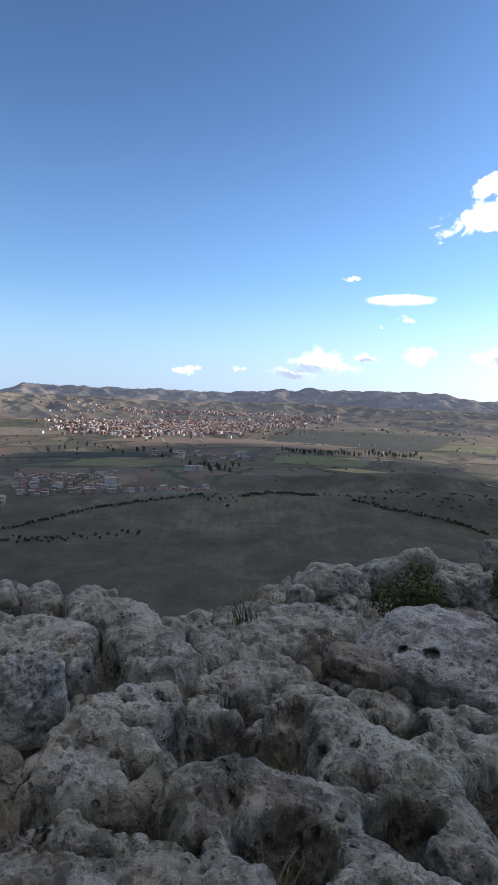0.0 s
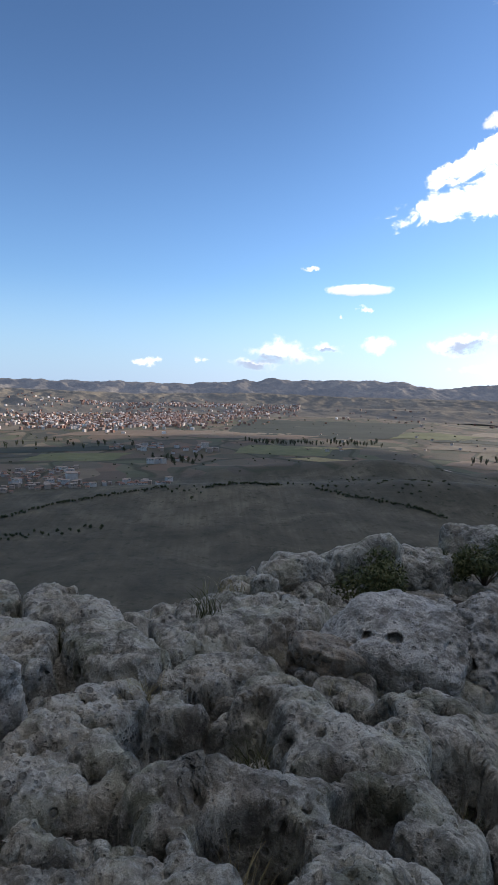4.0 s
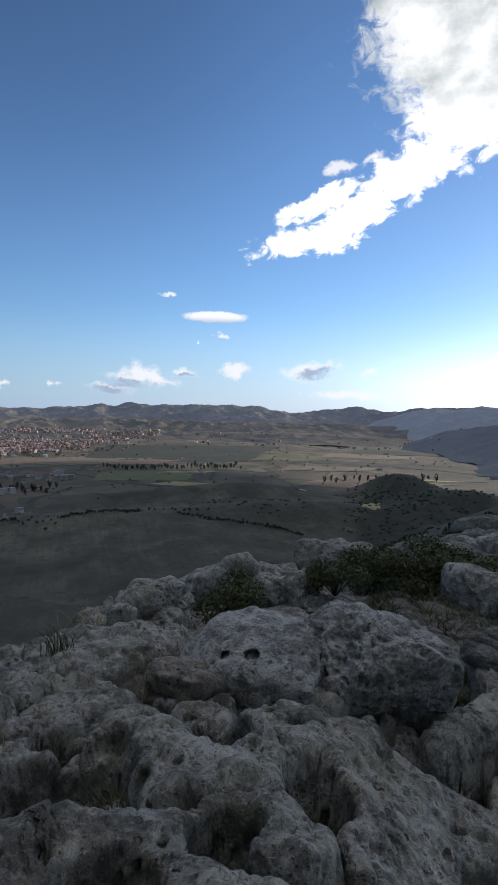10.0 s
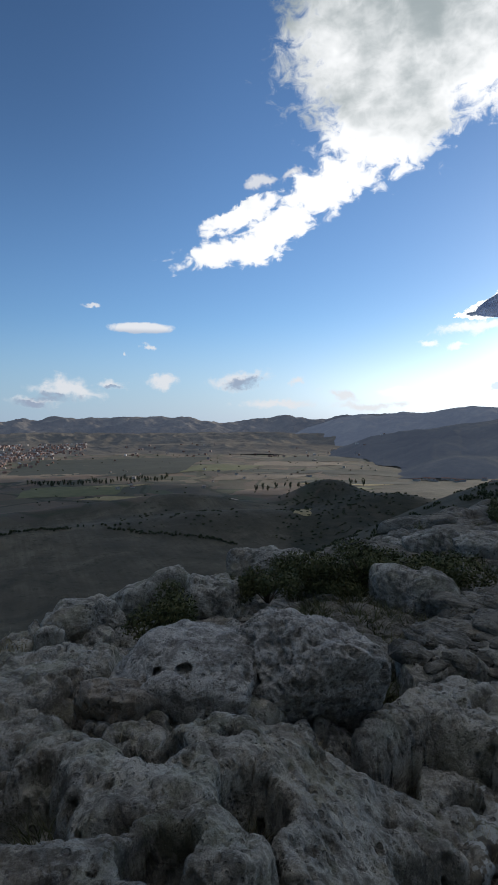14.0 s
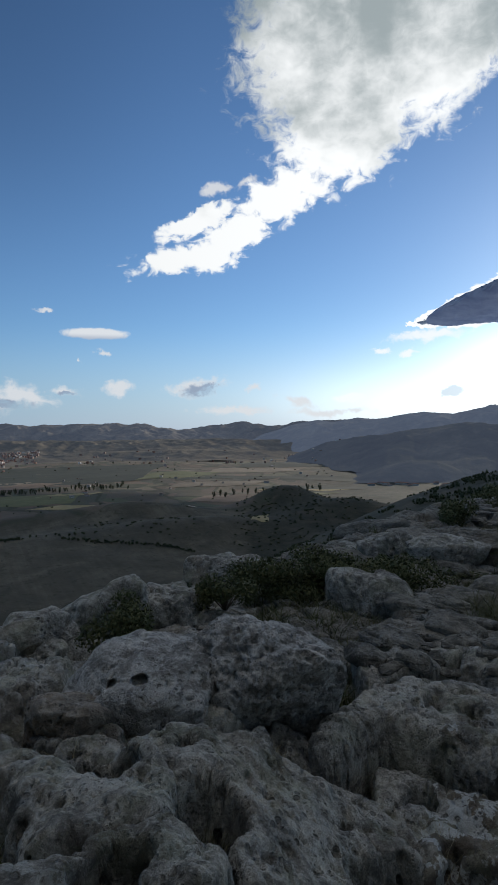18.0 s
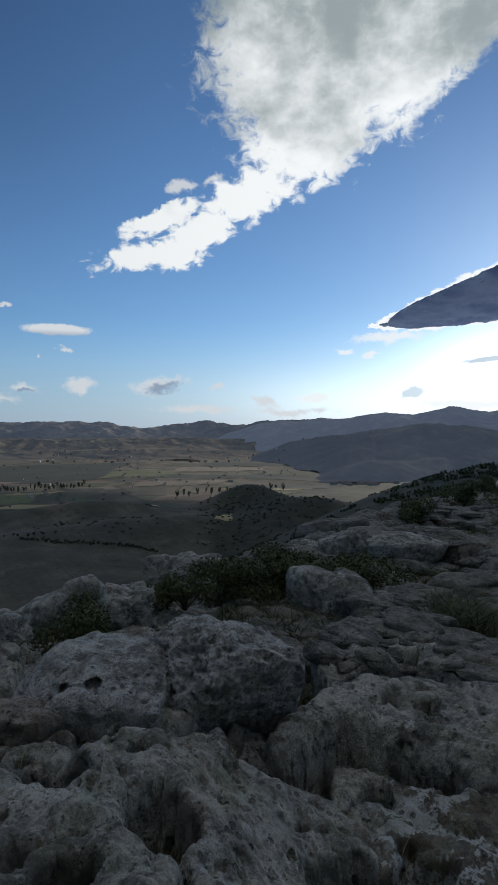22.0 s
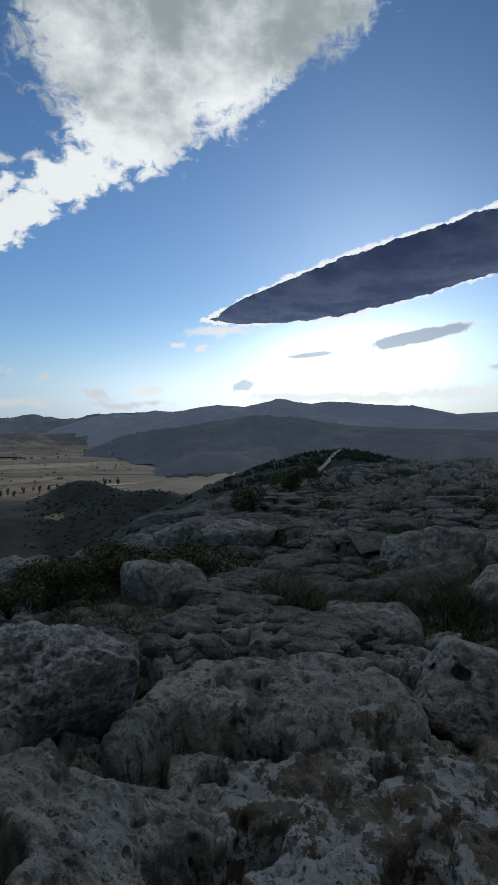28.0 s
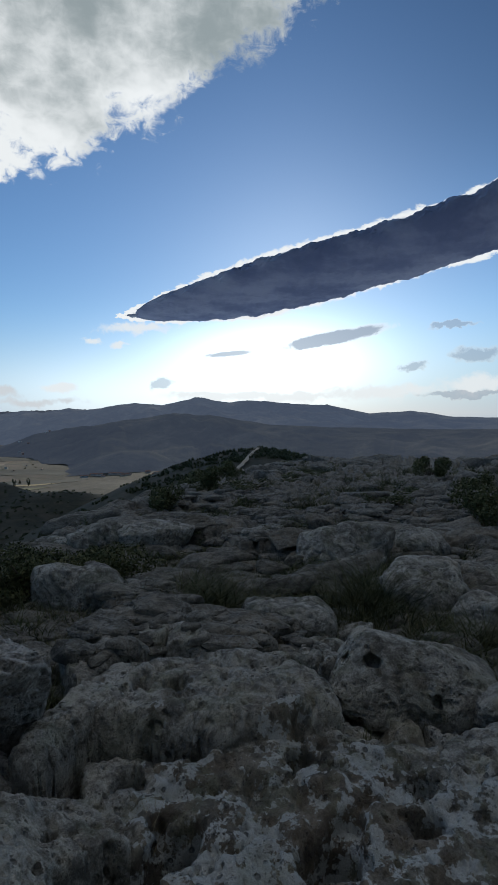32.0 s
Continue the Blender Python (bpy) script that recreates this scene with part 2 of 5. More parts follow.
out = lens_cloud(out, 57.0, 6.4, 3.4, 0.34, 4, (1.2, 1.2, 1.2), (0.55, 0.60, 0.68), 0.8, 0.2)
# broken cloud added overhead, out of view, to throw white light on rock tops
away = W.span(EL, 44.0, 54.0)
heap = W.noise(W.place(ray, (1, 1, 1.8)), 3.2, 7.0, 0.6, 0.3)
out = W.mix(W.math("MULTIPLY", W.math("MULTIPLY", W.span(heap, 0.44, 0.60), away), W.span(EL, 2.0, 9.0)), out, (1.0, 0.98, 0.95))
back = W.add("ShaderNodeBackground")
W.put(back.inputs[0], out)
back.inputs[1].default_value = 1.0
W.put(W.add("ShaderNodeOutputWorld").inputs[0], back.outputs[0])

sun = new("sun", bpy.data.lights.new("sun", "SUN"))
sun.data.energy, sun.data.angle, sun.data.color = 4.2, radians(0.6), (1.0, 0.91, 0.79)
sun.matrix_world = look(heading(SUN_AZ, SUN_EL, 50), (0, 0, 0))

# ---- materials ----
def material(name):
    mat = bpy.data.materials.new(name)
    mat.use_nodes = True
    n = Nodes(mat.node_tree)
    co = n.add("ShaderNodeTexCoord").outputs["Object"]
    shader = n.add("ShaderNodeBsdfPrincipled")
    n.put(n.add("ShaderNodeOutputMaterial").inputs[0], shader.outputs[0])
    return mat, n, co, shader


def finish(n, shader, colour, rough=0.9, height=None, depth=0.01, strength=1.0):
    n.put(shader.inputs["Base Color"], (*colour, 1) if isinstance(colour, tuple) else colour)
    n.put(shader.inputs["Roughness"], rough)
    shader.inputs["Specular IOR Level"].default_value = 0.25
    if height is not None:
        bump = n.add("ShaderNodeBump")
        bump.inputs["Strength"].default_value = strength
        bump.inputs["Distance"].default_value = depth
        n.put(bump.inputs["Height"], height)
        n.put(shader.inputs["Normal"], bump.outputs[0])


def limestone(name, pale, dark, ochre, lichen=0.3, warm=0.3, spread=27.0, edge=0.525, moss=0.0):
    """Weathered karst limestone: grey with ochre stains, pale lichen crusts and solution pits."""
    mat, n, co, sh = material(name)
    seed = n.add("ShaderNodeObjectInfo").outputs["Random"]
    shift = n.add("ShaderNodeCombineXYZ")
    for i in range(3):
        n.put(shift.inputs[i], n.math("MULTIPLY", seed, 37.0 + 11 * i))
    co = n.vec("ADD", co, shift.outputs[0])
    big, mid, fine = n.noise(co, 1.5, 5, 0.6), n.noise(co, 8, 7, 0.62, 0.5), n.noise(co, 60, 5, 0.7)
    tone = n.math("ADD", n.math("MULTIPLY_ADD", mid, 0.5, n.math("MULTIPLY", big, 0.3)), n.math("MULTIPLY", fine, 0.2))
    col = n.mix(n.span(tone, 0.41, 0.58), dark, pale)
    col = n.mix(n.math("MULTIPLY", n.span(n.noise(co, 1.1, 4, 0.6, 0.4), 0.52, 0.64), warm), col, ochre)
    # grey-black crusts, pale lichen with crisp rims, and solution pits darkened with painted shade
    crust = n.span(n.noise(co, 5.5, 8, 0.74, 0.7), 0.53, 0.59)
    col = n.mix(n.math("MULTIPLY", crust, 0.55), col, (0.115, 0.105, 0.092))
    patch = n.math("MULTIPLY_ADD", n.noise(co, spread, 6, 0.68), 0.5, n.math("MULTIPLY", n.noise(co, 2.6, 4, 0.65), 0.5))
    col = n.mix(n.math("MULTIPLY", n.span(patch, edge, edge + 0.025), lichen), col, (0.50, 0.51, 0.48))
    col = n.mix(n.math("MULTIPLY", n.span(n.noise(co, 3.4, 6, 0.68), 0.5, 0.6), moss), col, (0.21, 0.225, 0.125))
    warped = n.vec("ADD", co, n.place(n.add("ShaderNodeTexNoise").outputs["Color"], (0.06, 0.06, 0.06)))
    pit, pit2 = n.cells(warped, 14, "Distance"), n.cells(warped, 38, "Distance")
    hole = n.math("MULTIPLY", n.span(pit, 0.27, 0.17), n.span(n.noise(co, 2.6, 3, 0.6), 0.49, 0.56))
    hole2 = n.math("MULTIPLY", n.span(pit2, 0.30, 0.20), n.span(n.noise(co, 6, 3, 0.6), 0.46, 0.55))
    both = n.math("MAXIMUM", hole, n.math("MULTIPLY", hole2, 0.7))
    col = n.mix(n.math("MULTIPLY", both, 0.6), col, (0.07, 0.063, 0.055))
    # crystalline grain: light and dark specks a few millimetres across
    speck = n.noise(co, 170, 4, 0.8)
    grey = n.add("ShaderNodeCombineColor")
    for i in range(3):
        n.put(grey.inputs[i], n.span(speck, 0.3, 0.7, 0.72, 1.3, False))
    col = n.mix(1.0, col, grey.outputs[0], "MULTIPLY")
    h = n.math("ADD", n.math("MULTIPLY_ADD", mid, 0.9, n.math("MULTIPLY_ADD", fine, 0.45, n.math("MULTIPLY", speck, 0.12))), n.math("MULTIPLY", both, -0.6))
    finish(n, sh, col, 0.93, h, 0.035, 1.0)
    return mat


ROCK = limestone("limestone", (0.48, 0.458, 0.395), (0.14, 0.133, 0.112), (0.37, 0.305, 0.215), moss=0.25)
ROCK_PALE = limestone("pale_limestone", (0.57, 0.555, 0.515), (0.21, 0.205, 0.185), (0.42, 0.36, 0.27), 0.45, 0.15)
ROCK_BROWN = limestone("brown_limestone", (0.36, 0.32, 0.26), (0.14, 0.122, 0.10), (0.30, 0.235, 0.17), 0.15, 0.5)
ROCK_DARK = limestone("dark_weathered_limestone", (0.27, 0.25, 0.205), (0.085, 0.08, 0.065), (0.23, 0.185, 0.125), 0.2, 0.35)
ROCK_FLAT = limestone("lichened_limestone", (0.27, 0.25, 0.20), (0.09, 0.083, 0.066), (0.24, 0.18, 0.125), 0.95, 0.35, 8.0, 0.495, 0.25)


def field_material():
    """Ploughed, fallow and green parcels of the valley, with tracks of tone along the furrows."""
    mat, n, co, sh = material("valley_land")
    wob = n.add("ShaderNodeTexNoise")
    n.put(wob.inputs["Vector"], co)
    wob.inputs["Scale"].default_value = 0.004
    push = n.add("ShaderNodeVectorMath", operation="SCALE")
    n.put(push.inputs[0], wob.outputs["Color"])
    push.inputs["Scale"].default_value = 160.0
    flat = n.place(n.vec("ADD", co, push.outputs[0]), (1.0, 0.55, 0.0), 0.5)
    big = n.cells(flat, 0.0075, jitter=0.85)
    little = n.cells(n.place(flat, (1, 1, 1), 0.9), 0.02, jitter=0.8)
    sep = n.add("ShaderNodeSeparateColor")
    n.put(sep.inputs[0], big)
    sep2 = n.add("ShaderNodeSeparateColor")
    n.put(sep2.inputs[0], little)
    pick = n.math("MULTIPLY_ADD", sep.outputs[0], 0.6, n.math("MULTIPLY", sep2.outputs[1], 0.4))
    col = n.ramp(pick, (0.12, (0.06, 0.062, 0.048)), (0.28, (0.17, 0.12, 0.085)), (0.38, (0.075, 0.08, 0.052)), (0.46, (0.175, 0.118, 0.082)),
                 (0.54, (0.08, 0.074, 0.058)), (0.62, (0.10, 0.107, 0.06)), (0.72, (0.215, 0.168, 0.115)), (0.80, (0.07, 0.068, 0.052)), (0.90, (0.18, 0.135, 0.095)))
    grain = n.noise(co, 0.03, 6, 0.65)
    col = n.mix(n.span(grain, 0.3, 0.7, 0.0, 0.35), col, (0.09, 0.08, 0.05))
    edge = n.cells(flat, 0.0075, "Distance", "DISTANCE_TO_EDGE", 0.85)
    col = n.mix(n.span(edge, 0.05, 0.015, 0, 0.75), col, (0.045, 0.05, 0.028))
    # fallow slopes near the hill, maquis on the steep ground and on the hills under the sun
    part_co = n.add("ShaderNodeSeparateXYZ")
    n.put(part_co.inputs[0], co)
    reach = n.vec("LENGTH", n.place(co, (1, 1, 0)))
    turn = n.math("MULTIPLY", n.math("ARCTAN2", part_co.outputs[0], part_co.outputs[1]), 180 / math.pi)
    ragged = n.math("SUBTRACT", n.noise(co, 0.008, 7, 0.65, 0.5), 0.5)
    tone = n.math("MULTIPLY_ADD", n.noise(co, 0.02, 6, 0.65, 0.5), 0.6, n.math("MULTIPLY", n.noise(co, 0.003, 4, 0.6), 0.4))
    furrow = n.noise(n.place(co, (0.25, 0.012, 0.1), 0.6), 1.0, 4, 0.6)
    fallow = n.mix(n.math("MULTIPLY", n.span(furrow, 0.35, 0.65), 0.35), n.ramp(tone, (0.38, (0.055, 0.051, 0.036)), (0.5, (0.098, 0.088, 0.061)), (0.62, (0.165, 0.143, 0.098))), (0.06, 0.052, 0.035))
    fallow = n.mix(n.span(n.noise(co, 0.11, 6, 0.72, 0.4), 0.54, 0.64, 0.0, 0.6), fallow, (0.038, 0.04, 0.024))
    col = n.mix(n.span(n.math("MULTIPLY_ADD", ragged, 260.0, reach), 790.0, 750.0), col, fallow)
    wild = n.ramp(n.noise(co, 0.045, 7, 0.7, 0.6), (0.36, (0.026, 0.029, 0.018)), (0.5, (0.042, 0.042, 0.027)), (0.66, (0.07, 0.06, 0.042)))
    east = n.math("MULTIPLY", n.span(n.math("MULTIPLY_ADD", ragged, 22.0, turn), 28.5, 31.5), n.math("MAXIMUM", n.span(n.math("MULTIPLY_ADD", ragged, 380.0, reach), 1010.0, 900.0), n.span(turn, 33.0, 41.0)))
    col = n.mix(n.math("MAXIMUM", east, n.span(n.math("MULTIPLY_ADD", ragged, 120.0, reach), 270.0, 235.0)), col, wild)
    finish(n, sh, col, 0.95, n.noise(co, 0.05, 6, 0.7), 1.5, 0.6)
    return mat


def earth_material(name, a, b, c, scale, bump=0.4, haze_glow=None):
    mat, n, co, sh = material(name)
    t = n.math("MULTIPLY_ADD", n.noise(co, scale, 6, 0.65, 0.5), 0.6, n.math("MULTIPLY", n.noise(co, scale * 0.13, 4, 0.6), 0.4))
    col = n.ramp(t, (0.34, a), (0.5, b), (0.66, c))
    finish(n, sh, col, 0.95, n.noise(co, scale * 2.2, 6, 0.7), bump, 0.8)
    if haze_glow:  # far slopes without shine; emission paints the haze lying before them
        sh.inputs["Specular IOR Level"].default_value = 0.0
        sh.inputs["Emission Color"].default_value = (*haze_glow, 1)
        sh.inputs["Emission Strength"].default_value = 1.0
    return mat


FIELDS = field_material()
# last colour of each range is its painted haze glow
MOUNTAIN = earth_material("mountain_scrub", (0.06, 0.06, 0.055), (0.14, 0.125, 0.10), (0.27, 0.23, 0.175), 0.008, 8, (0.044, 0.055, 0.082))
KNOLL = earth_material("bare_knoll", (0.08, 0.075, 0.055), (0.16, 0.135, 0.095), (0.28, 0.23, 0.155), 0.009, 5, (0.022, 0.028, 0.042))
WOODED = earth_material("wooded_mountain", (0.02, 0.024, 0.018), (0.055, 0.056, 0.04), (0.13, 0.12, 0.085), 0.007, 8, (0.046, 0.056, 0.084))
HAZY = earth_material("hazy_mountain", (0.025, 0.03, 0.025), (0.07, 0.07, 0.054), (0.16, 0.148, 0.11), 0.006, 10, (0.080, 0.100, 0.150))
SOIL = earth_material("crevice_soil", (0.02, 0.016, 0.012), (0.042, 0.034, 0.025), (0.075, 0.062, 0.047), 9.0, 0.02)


# ---- noise and meshes ----
RNG = np.random.RandomState(7)
PERM = np.concatenate([RNG.permutation(512)] * 3)
GRAD = RNG.normal(size=(512, 3))
GRAD /= np.linalg.norm(GRAD, axis=1)[:, None]
SPOT = RNG.rand(512, 3)


def corner(i, j, k):
    return PERM[PERM[PERM[i & 511] + (j & 511)] + (k & 511)]


def perlin(p):
    """Gradient noise of an (n, 3) array, about -0.7 to 0.7."""
    i = np.floor(p).astype(np.int64)
    f = p - i
    u = f * f * f * (f * (f * 6 - 15) + 10)
    total = 0
    for dx in (0, 1):
        for dy in (0, 1):
            for dz in (0, 1):
                g = GRAD[corner(i[:, 0] + dx, i[:, 1] + dy, i[:, 2] + dz)]
                d = g[:, 0] * (f[:, 0] - dx) + g[:, 1] * (f[:, 1] - dy) + g[:, 2] * (f[:, 2] - dz)
                w = (u[:, 0] if dx else 1 - u[:, 0]) * (u[:, 1] if dy else 1 - u[:, 1]) * (u[:, 2] if dz else 1 - u[:, 2])
                total = total + w * d
    return total


def fbm(p, octaves=4, gain=0.5, ridged=False):
    total, amp = 0, 1.0
    for o in range(octaves):
        v = perlin(p * 2.03 ** o + 17.3 * o)
        total = total + amp * ((0.35 - np.abs(v)) * 2 if ridged else v)
        amp *= gain
    return total


def worley(p):
    """Nearest and second nearest cell distances of an (n, 3) array."""
    i = np.floor(p).astype(np.int64)
    f = p - i
    one, two = np.full(len(p), 9.0), np.full(len(p), 9.0)
    for dx in (-1, 0, 1):
        for dy in (-1, 0, 1):
            for dz in (-1, 0, 1):
                s = SPOT[corner(i[:, 0] + dx, i[:, 1] + dy, i[:, 2] + dz)]
                d = np.sqrt(((s + (dx, dy, dz) - f) ** 2).sum(1))
                two = np.minimum(two, np.maximum(one, d))
                one = np.minimum(one, d)
    return one, two


def smooth(v, a, b):
    t = np.clip((v - a) / (b - a), 0, 1)
    return t * t * (3 - 2 * t)


def mesh_of(name, verts, faces, materials, index=None, soft=True):
    """A mesh from arrays; faces all with the same number of corners."""
    me = bpy.data.meshes.new(name)
    verts, faces = np.asarray(verts, np.float32), np.asarray(faces, np.int32)
    k = faces.shape[1]
    me.vertices.add(len(verts))
    me.vertices.foreach_set("co", verts.ravel())
    me.loops.add(faces.size)
    me.loops.foreach_set("vertex_index", faces.ravel())
    me.polygons.add(len(faces))
    me.polygons.foreach_set("loop_start", np.arange(0, faces.size, k, dtype=np.int32))
    if index is not None:
        me.polygons.foreach_set("material_index", np.asarray(index, np.int32))
    me.polygons.foreach_set("use_smooth", np.full(len(faces), soft))
    for m in materials:
        me.materials.append(m)
    me.update(calc_edges=True)
    me.validate()
    return me


def grid_faces(rows, cols, closed=False):
    r, c = np.meshgrid(np.arange(rows - 1), np.arange(cols if closed else cols - 1), indexing="ij")
    r, c = r.ravel(), c.ravel()
    d = (c + 1) % cols
    return np.stack([r * cols + c, r * cols + d, (r + 1) * cols + d, (r + 1) * cols + c], 1)


def karst(at, wob, amount=1.0, fine=True):
    """Solution cups of several sizes, sharp ribs between them, and a rough skin, as a depth in metres."""
    d = 0
    for k, depth, gate, size in ((3.1, 0.045, 0.20, 0.36), (6.5, 0.05, 0.19, 0.36), (13.0, 0.034, 0.12, 0.40), (24.0, 0.018, 0.06, 0.42))[:4 if fine else 2]:
        f1, _ = worley(at * k + 0.35 * wob + k)
        cup = smooth(1 - f1 / size, 0.0, 0.30)
        d = d - depth * cup * smooth(fbm(at * k * 0.4 + 3 * k, 2), gate - 0.03, gate + 0.05)
    d = d + 0.020 * fbm(at * 4.5 + 0.5 * wob, 5 if fine else 3, 0.58, True) + 0.03 * fbm(at * 1.7, 3, 0.5) + 0.02 * fbm(at * 6, 4, 0.62)
    return d * amount


# ---- the lie of the land ----
EYE_Z, VALLEY = 1.75, -130.0


def near_ground(az, r):
    k = smooth(np.abs(az), 22, 45) * (az > 0)
    return (0.2 - 0.65 * k) - (0.09 - 0.057 * k) * r


def rim_radius(az):
    """How far the rocky summit reaches before the ground falls away."""
    return np.interp(az, (-180, -70, -26, -12, -2, 5, 14, 22, 30, 40, 46, 53, 60, 67, 95, 140, 180),
                     (30, 12, 6.6, 5.0, 5.3, 7.0, 8.2, 8.6, 10, 13, 17, 24, 36, 48, 50, 45, 30))


def hill(x, y, az, r, height, wide, stretch=1.0, turn=0.0):
    c = heading(az, 0, r)
    dx, dy = x - c.x, y - c.y
    t = radians(turn)
    u, v = dx * math.cos(t) + dy * math.sin(t), (dy * math.cos(t) - dx * math.sin(t)) / stretch
    return height * np.exp(-(u * u + v * v) / (2 * wide * wide))


def land(x, y):
    """Height of the ground anywhere."""
    r, az = np.hypot(x, y), np.degrees(np.arctan2(x, y))
    rim = rim_radius(az)
    top = near_ground(az, np.minimum(r, rim))
    far = np.maximum(r - rim, 0)
    reach = 95 + 60 * smooth(az, 40, 70) * (1 - smooth(az, 110, 160))
    p = np.stack([x, y, 0 * x], 1)
    roll = 9 * fbm(p / 420, 3) * smooth(r, 250, 600) + 2.0 * fbm(p / 90, 3) * smooth(r, 120, 400)
    z = VALLEY + roll + (top - VALLEY) * np.exp(-far / reach) * np.where(r > rim, 1, 1)
    z = np.where(r <= rim, top, z - roll * np.exp(-far / 60))
    hills = hill(x, y, 24, 668, 24, 105, 0.42, -24) + hill(x, y, 13, 800, 25, 140, 0.36, -13) + hill(x, y, 19, 770, 17, 60, 0.5, -19) \
        + hill(x, y, 33.3, 860, 36, 46, 0.9, -33) + hill(x, y, 40.5, 770, 33, 75, 0.7, -40) + hill(x, y, 46.5, 580, 48, 60, 0.8, -46) \
        + hill(x, y, 8, 560, 9, 110, 0.5, -8) + hill(x, y, 2, 640, 16, 90, 0.45, -2)
    z = z + hills * smooth(far, 60, 300)
    # the ridge that carries the track on, beyond a saddle
    ux, uy = math.sin(radians(59.8)), math.cos(radians(59.8))
    along, off = x * ux + y * uy, x * uy - y * ux
    crest = -16.0 - 0.00045 * (along - 285) ** 2 + 1.2 * fbm(p / 35, 3)
    side = np.where(off > 0, 0.20 * off + 0.0008 * off ** 2, -0.12 * off + 0.0019 * off ** 2)
    ridge = np.where(along > 60, crest - side, -500)
    z = np.where(far > 10, np.maximum(z, ridge), z)
    # added unseen rise behind the lookout: keeps low sky light off near rock faces
    behind = smooth(np.cos(np.radians(az - 218)), -0.02, 0.55)
    return z + behind * 15 * smooth(r, 1.2, 13) * (1 - smooth(r, 45, 170))


SLABS = []


def slab(x, y, z, w, d, h, turn, seed):
    """A low bed of rock in the outcrop: its middle, width, depth, height over the ground and turn."""
    SLABS.append((x, y, z, w, d, h, radians(turn), seed))


BEDS = []


def bed(top, edge, *outline):
    """A bed of rock with this outline in plan: its top over the ground and how far its rim is rounded."""
    BEDS.append((top, edge, outline))


def inside(x, y, outline):
    """How far places lie within an outline (below 0: outside)."""
    gap, odd = np.full(len(x), 9.0), np.zeros(len(x), bool)
    for (ax, ay), (bx, by) in zip(outline, outline[1:] + outline[:1]):
        ux, uy = bx - ax, by - ay
        s = np.clip(((x - ax) * ux + (y - ay) * uy) / (ux * ux + uy * uy), 0, 1)
        gap = np.minimum(gap, np.hypot(x - ax - s * ux, y - ay - s * uy))
        cross = (ay > y) != (by > y)
        odd ^= cross & (x < ax + (y - ay) / (uy if uy else 1e-9) * ux)
    return np.where(odd, gap, -gap)


def outcrop(x, y, z, wob):
    """Ground height with the beds and slabs that stand out of it, parted by clefts."""
    for top, edge, outline in BEDS:
        xs, ys = [c[0] for c in outline], [c[1] for c in outline]
        near = (x > min(xs) - 0.2) & (x < max(xs) + 0.2) & (y > min(ys) - 0.2) & (y < max(ys) + 0.2)
        if not near.any():
            continue
        px, py = x[near], y[near]
        q = np.stack([px, py, 0 * px + 3.1 * top], 1)
        d = inside(px + 0.05 * wob[near, 0] + 0.022 * fbm(q * 4, 2), py + 0.05 * wob[near, 1] + 0.022 * fbm(q * 4 + 50, 2), outline)
        t = np.clip((d + 0.012) / (0.6 * edge), 0, 1)
        body = np.sqrt(1 - (1 - t) ** 2) * (0.93 + 0.07 * smooth(d, 0, 0.2))
        floor = near_ground(np.degrees(np.arctan2(px, py)), np.hypot(px, py)) + max(-0.12, top - 0.22)
        bowl, dish = worley(q * (2.4, 3.0, 1) + 0.9 * wob[near])[0], worley(q * (6.5, 8.0, 1) + 1.2 * wob[near])[0]
        wave = 0.05 * (np.minimum(bowl, 0.9) ** 2 - 0.25) + 0.03 * (np.minimum(dish, 0.9) ** 2 - 0.25) + 0.03 * fbm(q * 3.6, 4, 0.6, True)
        z[near] = np.maximum(z[near], np.where(d > -0.012, floor + (top - max(-0.12, top - 0.22) + wave) * body, -9))
    for cx, cy, cz, w, d, h, turn, seed in SLABS:
        near = np.hypot(x - cx, y - cy) < 1.25 * max(w, d)
        dx, dy = x[near] - cx, y[near] - cy
        q = np.stack([x[near], y[near], 0 * dx + seed * 3.7], 1)
        j = wob[near]
        u = (dx * math.cos(turn) + dy * math.sin(turn)) / (w / 2) + 0.30 * j[:, 0] + 0.05 * fbm(q * 3.0, 2)
        v = (dy * math.cos(turn) - dx * math.sin(turn)) / (d / 2) + 0.30 * j[:, 1] + 0.05 * fbm(q * 3.0 + 50, 2)
        s = (np.abs(u) ** 3.0 + np.abs(v) ** 3.0) ** (1 / 3.0)
        body = 1 - smooth(s, 0.78, 1.04)
        dome = 1 - 0.20 * np.clip(s, 0, 1.2) ** 2
        tip = cz - 0.12 + (h + 0.12) * (0.72 * body * dome + 0.28 * (1 - smooth(s, 0.95, 1.6))) + 0.10 * h * v * body + 0.14 * h * fbm(q * 1.6, 3) * body
        z[near] = np.maximum(z[near], np.where(s < 1.6, tip, -9))
    return z


HOLLOWS = []


def hollow(x, y, wide, deep):
    """A solution hole or a grassy hollow sunk into the slabs."""
    HOLLOWS.append((x, y, (1.2 if wide > 0.1 else 1.5) * wide, deep))


slab(5.18, 4.60, -0.68, 1.16, 0.78, 0.33, -48, 38)
slab(5.12, 2.81, -0.64, 0.82, 0.55, 0.21, -61, 40)
slab(4.83, 2.16, -0.62, 0.58, 0.44, 0.21, -65, 42)
slab(9.15, 6.40, -0.82, 1.39, 0.94, 0.48, -55, 51)
slab(8.80, 5.02, -0.78, 1.56, 1.05, 0.36, -60, 52)

